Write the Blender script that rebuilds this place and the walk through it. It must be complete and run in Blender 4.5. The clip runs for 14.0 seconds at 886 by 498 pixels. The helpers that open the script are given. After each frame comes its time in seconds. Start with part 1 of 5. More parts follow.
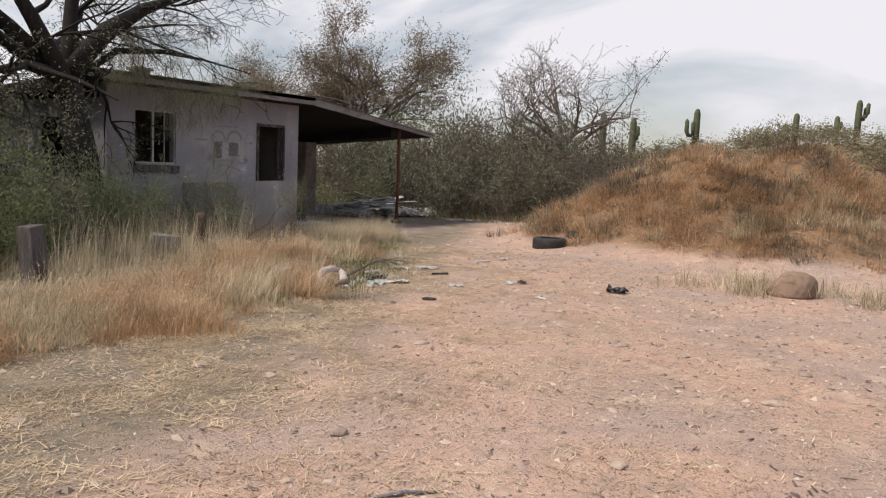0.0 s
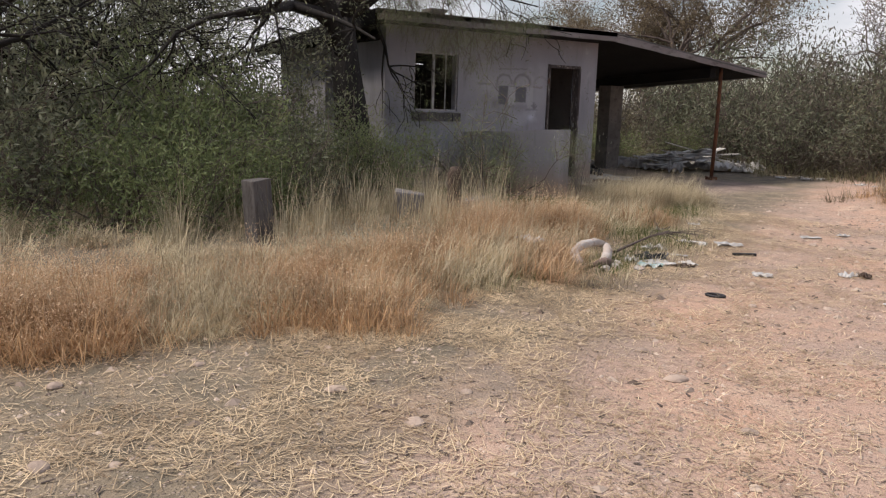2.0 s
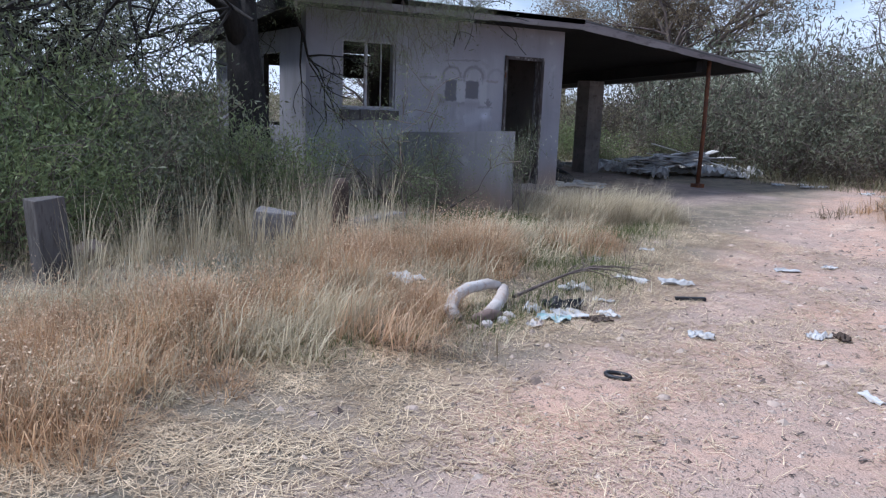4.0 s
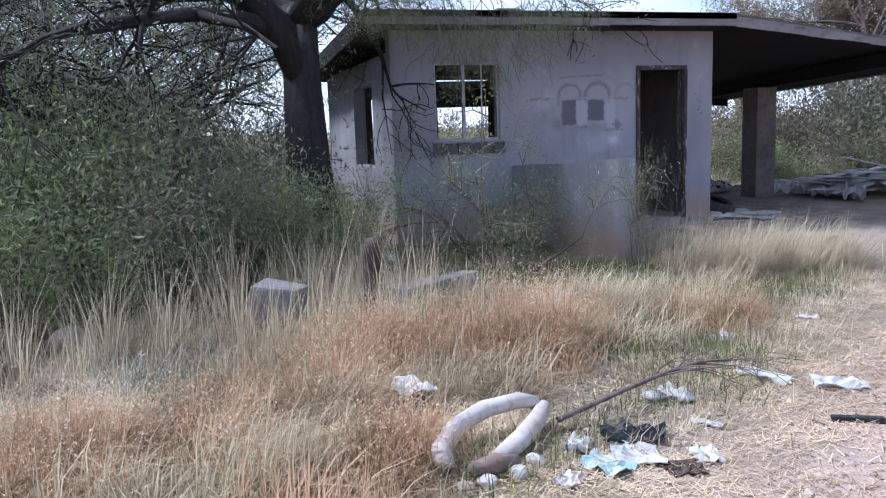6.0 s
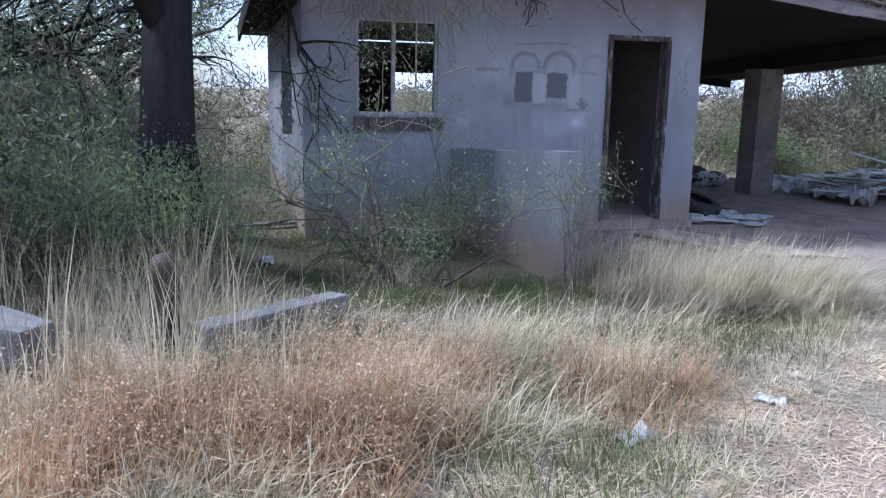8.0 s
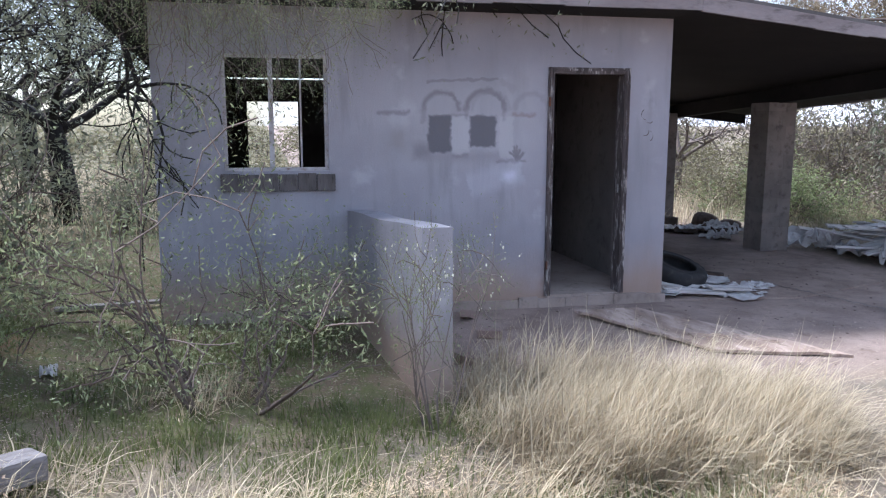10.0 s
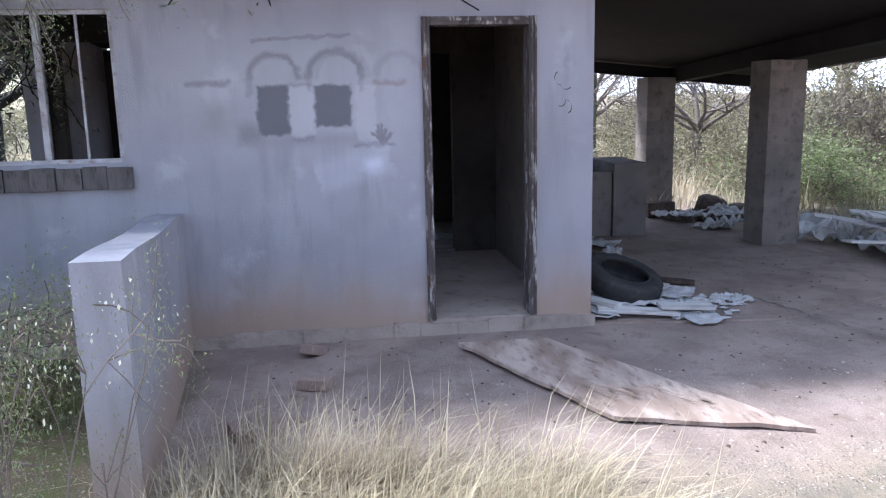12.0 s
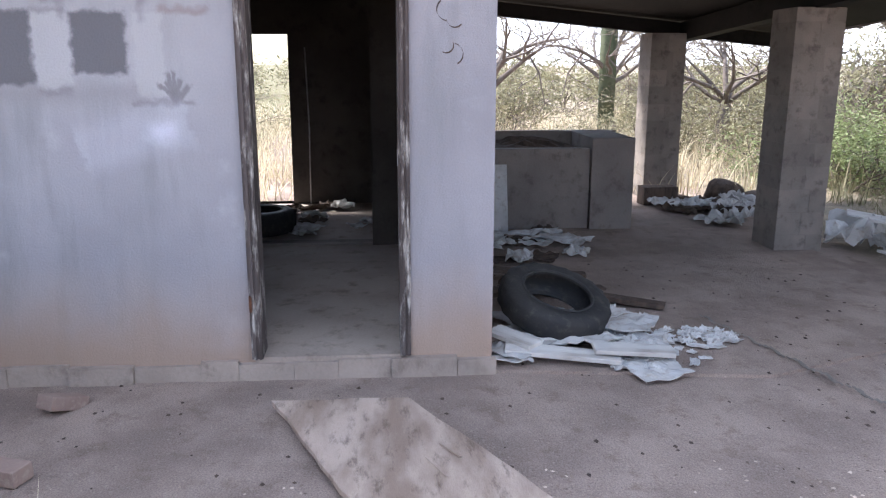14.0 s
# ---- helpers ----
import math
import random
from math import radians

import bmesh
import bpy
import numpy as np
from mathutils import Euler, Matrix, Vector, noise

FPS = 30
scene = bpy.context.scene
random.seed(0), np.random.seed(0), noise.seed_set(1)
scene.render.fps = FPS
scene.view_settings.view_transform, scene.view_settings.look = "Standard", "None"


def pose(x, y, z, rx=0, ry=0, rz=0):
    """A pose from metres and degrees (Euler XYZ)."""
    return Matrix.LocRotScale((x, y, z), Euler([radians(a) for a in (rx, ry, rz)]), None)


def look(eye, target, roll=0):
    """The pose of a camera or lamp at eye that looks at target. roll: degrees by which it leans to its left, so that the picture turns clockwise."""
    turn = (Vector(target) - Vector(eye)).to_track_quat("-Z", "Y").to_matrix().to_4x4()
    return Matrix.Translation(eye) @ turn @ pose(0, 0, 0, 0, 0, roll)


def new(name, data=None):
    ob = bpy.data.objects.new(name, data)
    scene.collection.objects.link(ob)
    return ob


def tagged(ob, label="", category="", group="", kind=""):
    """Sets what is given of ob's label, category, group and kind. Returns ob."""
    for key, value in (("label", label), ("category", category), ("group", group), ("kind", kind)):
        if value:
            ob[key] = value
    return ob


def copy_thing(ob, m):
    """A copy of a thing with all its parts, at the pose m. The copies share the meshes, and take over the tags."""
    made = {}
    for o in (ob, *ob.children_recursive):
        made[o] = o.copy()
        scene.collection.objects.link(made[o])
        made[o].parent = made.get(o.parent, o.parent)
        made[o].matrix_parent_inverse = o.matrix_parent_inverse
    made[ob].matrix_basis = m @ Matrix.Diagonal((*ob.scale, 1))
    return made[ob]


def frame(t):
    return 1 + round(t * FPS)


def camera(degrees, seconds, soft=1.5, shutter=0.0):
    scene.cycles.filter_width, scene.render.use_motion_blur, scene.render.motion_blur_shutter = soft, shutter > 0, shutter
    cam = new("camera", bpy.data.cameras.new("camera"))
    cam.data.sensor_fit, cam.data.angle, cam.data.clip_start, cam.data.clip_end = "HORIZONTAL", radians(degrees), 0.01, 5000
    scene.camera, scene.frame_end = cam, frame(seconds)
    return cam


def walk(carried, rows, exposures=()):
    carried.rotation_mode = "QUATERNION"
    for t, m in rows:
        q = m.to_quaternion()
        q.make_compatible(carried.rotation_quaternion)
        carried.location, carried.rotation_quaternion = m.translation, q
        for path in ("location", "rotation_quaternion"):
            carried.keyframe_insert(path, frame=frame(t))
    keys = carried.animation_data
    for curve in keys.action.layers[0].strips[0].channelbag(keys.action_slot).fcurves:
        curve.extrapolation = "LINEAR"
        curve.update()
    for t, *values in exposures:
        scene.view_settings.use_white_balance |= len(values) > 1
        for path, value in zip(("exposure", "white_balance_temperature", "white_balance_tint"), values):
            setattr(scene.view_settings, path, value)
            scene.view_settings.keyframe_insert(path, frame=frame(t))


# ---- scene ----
cam = camera(58.7, 14.0, 1.2)
PATH = [
    (0, (12.557, -12.6, 1.388), (11.437, -10.956, 1.188), 2.3),
    (0.4, (12.347, -12.256, 1.378), (11.196, -10.64, 1.128), 1.9),
    (0.5, (12.277, -12.171, 1.376), (11.158, -10.528, 1.151), 3.6),
    (1, (11.917, -11.694, 1.387), (10.751, -10.09, 1.125), 1.1),
    (1.5, (11.765, -11.234, 1.366), (10.345, -9.862, 1.049), 2.1),
    (2, (11.645, -10.745, 1.383), (9.983, -9.693, 1.025), 1.9),
    (2.5, (11.45, -10.241, 1.41), (9.811, -9.134, 1.108), 2.0),
    (3, (11.245, -9.646, 1.406), (9.6, -8.583, 1.0), 0.8),
    (3.5, (11.052, -9.133, 1.464), (9.445, -8.012, 1.061), 0.6),
    (3.7, (10.94, -8.97, 1.437), (9.305, -7.885, 1.049), 1.1),
    (5.8, (9.639, -7.137, 1.488), (7.791, -6.457, 1.137), 0.8),
    (6, (9.545, -6.963, 1.461), (7.656, -6.378, 1.157), -2.0),
    (6.5, (9.264, -6.585, 1.5), (7.345, -6.16, 1.132), -1.3),
    (7, (8.902, -6.22, 1.534), (6.987, -5.782, 1.156), -1.0),
    (7.5, (8.548, -5.817, 1.494), (6.644, -5.389, 1.056), -0.2),
    (8, (8.189, -5.523, 1.538), (6.309, -4.964, 1.146), 1.1),
    (8.5, (7.732, -5.129, 1.555), (5.841, -4.558, 1.239), -2.2),
    (9, (7.485, -4.673, 1.619), (5.558, -4.218, 1.332), -0.6),
    (9.2, (7.42, -4.528, 1.634), (5.512, -4.014, 1.321), 0.5),
    (11.3, (5.982, -2.319, 1.713), (4.014, -2.119, 1.416), -0.3),
    (11.5, (5.938, -2.201, 1.688), (3.969, -2.011, 1.392), -0.2),
    (12, (5.416, -1.838, 1.653), (3.47, -1.569, 1.279), -1.3),
    (12.5, (5.064, -1.504, 1.665), (3.101, -1.378, 1.305), -0.5),
    (13, (4.671, -1.194, 1.629), (2.729, -0.985, 1.197), -0.5),
    (13.5, (4.258, -0.836, 1.514), (2.323, -0.579, 1.079), 0.9),
    (14, (3.781, -0.559, 1.532), (1.84, -0.401, 1.076), 0.1),
]
walk(cam, [(t, look(eye, target, roll)) for t, eye, target, roll in PATH],
     [(0.0, -0.15, 6450, 14), (1.5, -0.15, 6550, 15), (2.2, -0.1, 6200, 14), (3.0, 0.0, 5200, 13), (3.5, 0.0, 5050, 12), (6.5, 0.6, 4950, 14), (7.7, 0.6, 4650, 12), (9.0, 0.9, 5300, 15), (11.5, 1.35, 5150, 13), (14.0, 1.9, 5650, 12)])

# ---- world, sun, exposure ----
SUN_FROM = Vector((-0.32, -0.5, 0.8)).normalized()
world = bpy.data.worlds.new("sky")
scene.world = world
world.use_nodes = True
wn, wl = world.node_tree.nodes, world.node_tree.links
wn.clear()
sky = wn.new("ShaderNodeTexSky")
sky.sky_type, sky.sun_disc = "NISHITA", False
sky.sun_elevation = math.asin(SUN_FROM.z)
sky.sun_rotation = math.atan2(SUN_FROM.x, SUN_FROM.y)
sky.dust_density, sky.air_density = 1.0, 1.2
skyco = wn.new("ShaderNodeTexCoord")
cl_map = wn.new("ShaderNodeMapping")
cl_map.inputs["Scale"].default_value = (1.0, 1.0, 2.6)
cloud = wn.new("ShaderNodeTexNoise")
cloud.inputs["Scale"].default_value, cloud.inputs["Detail"].default_value, cloud.inputs["Distortion"].default_value = 1.7, 7, 0.6
cl_ramp = wn.new("ShaderNodeValToRGB")
cl_ramp.color_ramp.elements[0].position, cl_ramp.color_ramp.elements[1].position = 0.43, 0.6
cl_mix = wn.new("ShaderNodeMix")
cl_mix.data_type = "RGBA"
cl_mix.inputs[7].default_value = (18.0, 18.0, 18.4, 1)
background, sky_out = wn.new("ShaderNodeBackground"), wn.new("ShaderNodeOutputWorld")
background.inputs["Strength"].default_value = 0.053
wl.new(skyco.outputs["Generated"], cl_map.inputs["Vector"])
wl.new(cl_map.outputs["Vector"], cloud.inputs["Vector"])
wl.new(cloud.outputs["Fac"], cl_ramp.inputs["Fac"])
wl.new(cl_ramp.outputs["Color"], cl_mix.inputs[0])
sky_gain = wn.new("ShaderNodeMix")
sky_gain.data_type, sky_gain.blend_type = "RGBA", "MULTIPLY"
sky_gain.inputs[0].default_value, sky_gain.inputs[7].default_value = 1.0, (1.8, 1.8, 1.8, 1)
wl.new(sky.outputs["Color"], sky_gain.inputs[6])
wl.new(sky_gain.outputs[2], cl_mix.inputs[6])
wl.new(cl_mix.outputs[2], background.inputs["Color"])
wl.new(background.outputs["Background"], sky_out.inputs["Surface"])
sun = new("sun", bpy.data.lights.new("sun", "SUN"))
sun.data.energy, sun.data.angle, sun.data.color = 4.3, radians(12), (1.0, 0.91, 0.79)
sun.matrix_world = look(SUN_FROM * 50, (0, 0, 0))


# ---- materials ----
class Nodes:
    """A short way to write node trees."""

    def __init__(self, name):
        self.mat = bpy.data.materials.new(name)
        self.mat.use_nodes = True
        self.n, self.l = self.mat.node_tree.nodes, self.mat.node_tree.links
        self.bsdf = self.n["Principled BSDF"]
        self.out = self.n["Material Output"]

    def put(self, socket, value):
        if isinstance(value, bpy.types.NodeSocket):
            self.l.new(value, socket)
        else:
            socket.default_value = value

    def coords(self, kind="Object"):
        return self.n.new("ShaderNodeTexCoord").outputs[kind]

    def position(self):
        return self.n.new("ShaderNodeNewGeometry").outputs["Position"]

    def island(self):
        return self.n.new("ShaderNodeNewGeometry").outputs["Random Per Island"]

    def per_object(self):
        return self.n.new("ShaderNodeObjectInfo").outputs["Random"]

    def noise(self, vec, scale, detail=4.0, rough=0.55, distort=0.0):
        t = self.n.new("ShaderNodeTexNoise")
        self.l.new(vec, t.inputs["Vector"])
        t.inputs["Scale"].default_value, t.inputs["Detail"].default_value = scale, detail
        t.inputs["Roughness"].default_value, t.inputs["Distortion"].default_value = rough, distort
        return t.outputs["Fac"]

    def voronoi(self, vec, scale):
        t = self.n.new("ShaderNodeTexVoronoi")
        self.l.new(vec, t.inputs["Vector"])
        t.inputs["Scale"].default_value = scale
        return t.outputs["Color"], t.outputs["Distance"]

    def ramp(self, value, lo, hi):
        r = self.n.new("ShaderNodeMapRange")
        r.interpolation_type = "SMOOTHSTEP"
        self.l.new(value, r.inputs["Value"])
        r.inputs["From Min"].default_value, r.inputs["From Max"].default_value = lo, hi
        return r.outputs["Result"]

    def math(self, op, a, b=0.0, c=0.0):
        m = self.n.new("ShaderNodeMath")
        m.operation = op
        self.put(m.inputs[0], a), self.put(m.inputs[1], b), self.put(m.inputs[2], c)
        return m.outputs[0]

    def mix(self, fac, a, b, blend="MIX"):
        m = self.n.new("ShaderNodeMix")
        m.data_type, m.blend_type = "RGBA", blend
        self.put(m.inputs[0], fac)
        self.put(m.inputs[6], a if isinstance(a, bpy.types.NodeSocket) else (*a, 1))
        self.put(m.inputs[7], b if isinstance(b, bpy.types.NodeSocket) else (*b, 1))
        return m.outputs[2]

    def scaled(self, vec, sx, sy, sz):
        m = self.n.new("ShaderNodeMapping")
        self.l.new(vec, m.inputs["Vector"])
        m.inputs["Scale"].default_value = (sx, sy, sz)
        return m.outputs["Vector"]

    def axes(self, vec):
        s = self.n.new("ShaderNodeSeparateXYZ")
        self.l.new(vec, s.inputs[0])
        return s.outputs

    def bump(self, height, strength, distance=0.01):
        b = self.n.new("ShaderNodeBump")
        b.inputs["Strength"].default_value, b.inputs["Distance"].default_value = strength, distance
        self.l.new(height, b.inputs["Height"])
        self.l.new(b.outputs["Normal"], self.bsdf.inputs["Normal"])

    def finish(self, colour, rough=0.9, metal=0.0, specular=0.3):
        self.put(self.bsdf.inputs["Base Color"], colour if isinstance(colour, bpy.types.NodeSocket) else (*colour, 1))
        self.put(self.bsdf.inputs["Roughness"], rough)
        self.bsdf.inputs["Metallic"].default_value = metal
        self.bsdf.inputs["Specular IOR Level"].default_value = specular
        return self.mat


def worn(name, a, b, dirt, scale=3.0, fine=60.0, rough=0.9, metal=0.0, bump=0.4, vary=0.0, specular=0.3, stretch=(1, 1, 1)):
    """A worn surface: two tones in patches, dirt in specks, fine relief."""
    m = Nodes(name)
    vec = m.scaled(m.coords(), *stretch)
    col = m.mix(m.ramp(m.noise(vec, scale, 5), 0.35, 0.65), a, b)
    col = m.mix(m.math("MULTIPLY", m.ramp(m.noise(vec, scale * 3.7, 6, 0.65), 0.5, 0.72), 0.8), col, dirt)
    grain = m.noise(vec, fine, 3, 0.6)
    col = m.mix(0.35, col, m.mix(grain, (0.35, 0.35, 0.35), (1.0, 1.0, 1.0)), "MULTIPLY")
    if vary:
        h = m.n.new("ShaderNodeHueSaturation")
        m.l.new(col, h.inputs["Color"])
        m.l.new(m.math("MULTIPLY_ADD", m.per_object(), vary * 2, 1.0 - vary), h.inputs["Value"])
        col = h.outputs["Color"]
    m.bump(grain, bump, 0.006)
    return m.finish(col, rough, metal, specular)


def foliage(name, dark, light, through_light=0.35, rough=0.6):
    """Leaves or blades: each island its own tone, some light passing through."""
    m = Nodes(name)
    big = m.noise(m.position(), 2.0, 4)
    f = m.math("ADD", m.math("MULTIPLY", m.island(), 0.62), m.math("MULTIPLY", m.ramp(big, 0.35, 0.65), 0.38))
    col = m.mix(f, dark, light)
    mat_out = m.finish(col, rough, 0.0, 0.25)
    if through_light:
        tr = m.n.new("ShaderNodeBsdfTranslucent")
        m.l.new(col, tr.inputs["Color"])
        mx = m.n.new("ShaderNodeMixShader")
        mx.inputs[0].default_value = through_light
        m.l.new(m.bsdf.outputs[0], mx.inputs[1]), m.l.new(tr.outputs[0], mx.inputs[2])
        m.l.new(mx.outputs[0], m.out.inputs["Surface"])
    return mat_out


def ground_material():
    m = Nodes("dry_earth")
    p = m.position()
    ax = m.axes(p)
    wob = m.math("MULTIPLY", m.math("SUBTRACT", m.noise(p, 1.3, 5), 0.5), 1.6)
    # the trodden sandy drive runs from the start to the carport
    drive = m.ramp(m.math("MULTIPLY_ADD", ax[1], 0.5, m.math("ADD", ax[0], wob)), 3.7, 4.9)
    sand = m.mix(m.ramp(m.noise(p, 0.8, 6), 0.3, 0.7), (0.58, 0.385, 0.285), (0.44, 0.335, 0.28))
    sand = m.mix(m.math("MULTIPLY", m.ramp(m.noise(p, 5.0, 6, 0.7), 0.5, 0.66), 0.65), sand, (0.34, 0.26, 0.21))
    sand = m.mix(m.math("MULTIPLY", m.ramp(m.noise(p, 2.1, 5, 0.6), 0.54, 0.7), 0.6), sand, (0.7, 0.53, 0.4))
    sand = m.mix(m.math("MULTIPLY", m.ramp(m.noise(p, 28.0, 4, 0.7), 0.58, 0.68), 0.7), sand, (0.19, 0.14, 0.115))
    sand = m.mix(m.math("MULTIPLY", m.ramp(m.noise(p, 60.0, 4, 0.7), 0.6, 0.68), 0.7), sand, (0.66, 0.54, 0.44))
    sand = m.mix(m.math("MULTIPLY", m.ramp(m.noise(p, 0.45, 6, 0.65), 0.52, 0.7), 0.45), sand, (0.33, 0.265, 0.225))
    straw = m.mix(m.ramp(m.noise(p, 3.2, 6, 0.7), 0.35, 0.65), (0.31, 0.25, 0.18), (0.19, 0.165, 0.125))
    moss = m.mix(m.ramp(m.noise(p, 4.0, 6, 0.7), 0.4, 0.62), (0.16, 0.125, 0.085), (0.13, 0.14, 0.06))
    near_house = m.ramp(m.math("ADD", ax[0], wob), 3.6, 2.0)
    left = m.ramp(m.math("ADD", ax[1], wob), -2.2, -3.2)
    yard = m.mix(m.math("MULTIPLY", near_house, left), straw, moss)
    col = m.mix(drive, yard, sand)
    concrete = m.mix(m.ramp(m.noise(p, 1.7, 6, 0.6), 0.35, 0.65), (0.38, 0.3, 0.255), (0.255, 0.2, 0.17))
    concrete = m.mix(m.math("MULTIPLY", m.ramp(m.noise(p, 6.0, 6, 0.7), 0.52, 0.68), 0.6), concrete, (0.2, 0.15, 0.12))
    porch = m.math("MULTIPLY", m.ramp(m.math("MULTIPLY_ADD", wob, 0.35, ax[0]), 2.7, 1.9), m.ramp(m.math("MULTIPLY_ADD", wob, 0.3, ax[1]), -2.9, -2.6))
    porch = m.math("MULTIPLY", porch, m.ramp(m.math("MULTIPLY_ADD", wob, 0.4, ax[1]), 3.7, 3.2))
    col = m.mix(porch, col, concrete)
    thatch = m.mix(m.ramp(m.noise(p, 3.0, 6, 0.7), 0.35, 0.65), (0.33, 0.2, 0.11), (0.22, 0.15, 0.09))
    col = m.mix(m.ramp(m.math("MULTIPLY_ADD", wob, 0.1, ax[2]), 0.1, 0.3), col, thatch)
    # gravel specks of many tones
    cell, dist = m.voronoi(p, 46.0)
    speck = m.math("MULTIPLY", m.ramp(dist, 0.42, 0.25), m.math("MULTIPLY", m.ramp(m.noise(p, 7.0, 4, 0.7), 0.42, 0.6), m.math("SUBTRACT", 1.0, m.math("MULTIPLY", porch, 0.75))))
    tone = m.mix(m.axes(cell)[0], (0.16, 0.125, 0.105), (0.6, 0.5, 0.42))
    col = m.mix(m.math("MULTIPLY", speck, 0.9), col, tone)
    fine = m.noise(p, 130.0, 3, 0.7)
    col = m.mix(0.6, col, m.mix(m.ramp(fine, 0.25, 0.7), (0.5, 0.49, 0.48), (1.2, 1.2, 1.2)), "MULTIPLY")
    h = m.math("ADD", m.math("MULTIPLY", fine, 0.4), m.math("ADD", speck, m.noise(p, 22.0, 5, 0.7)))
    m.bump(h, 0.7, 0.022)
    return m.finish(col, 0.95, 0.0, 0.15)


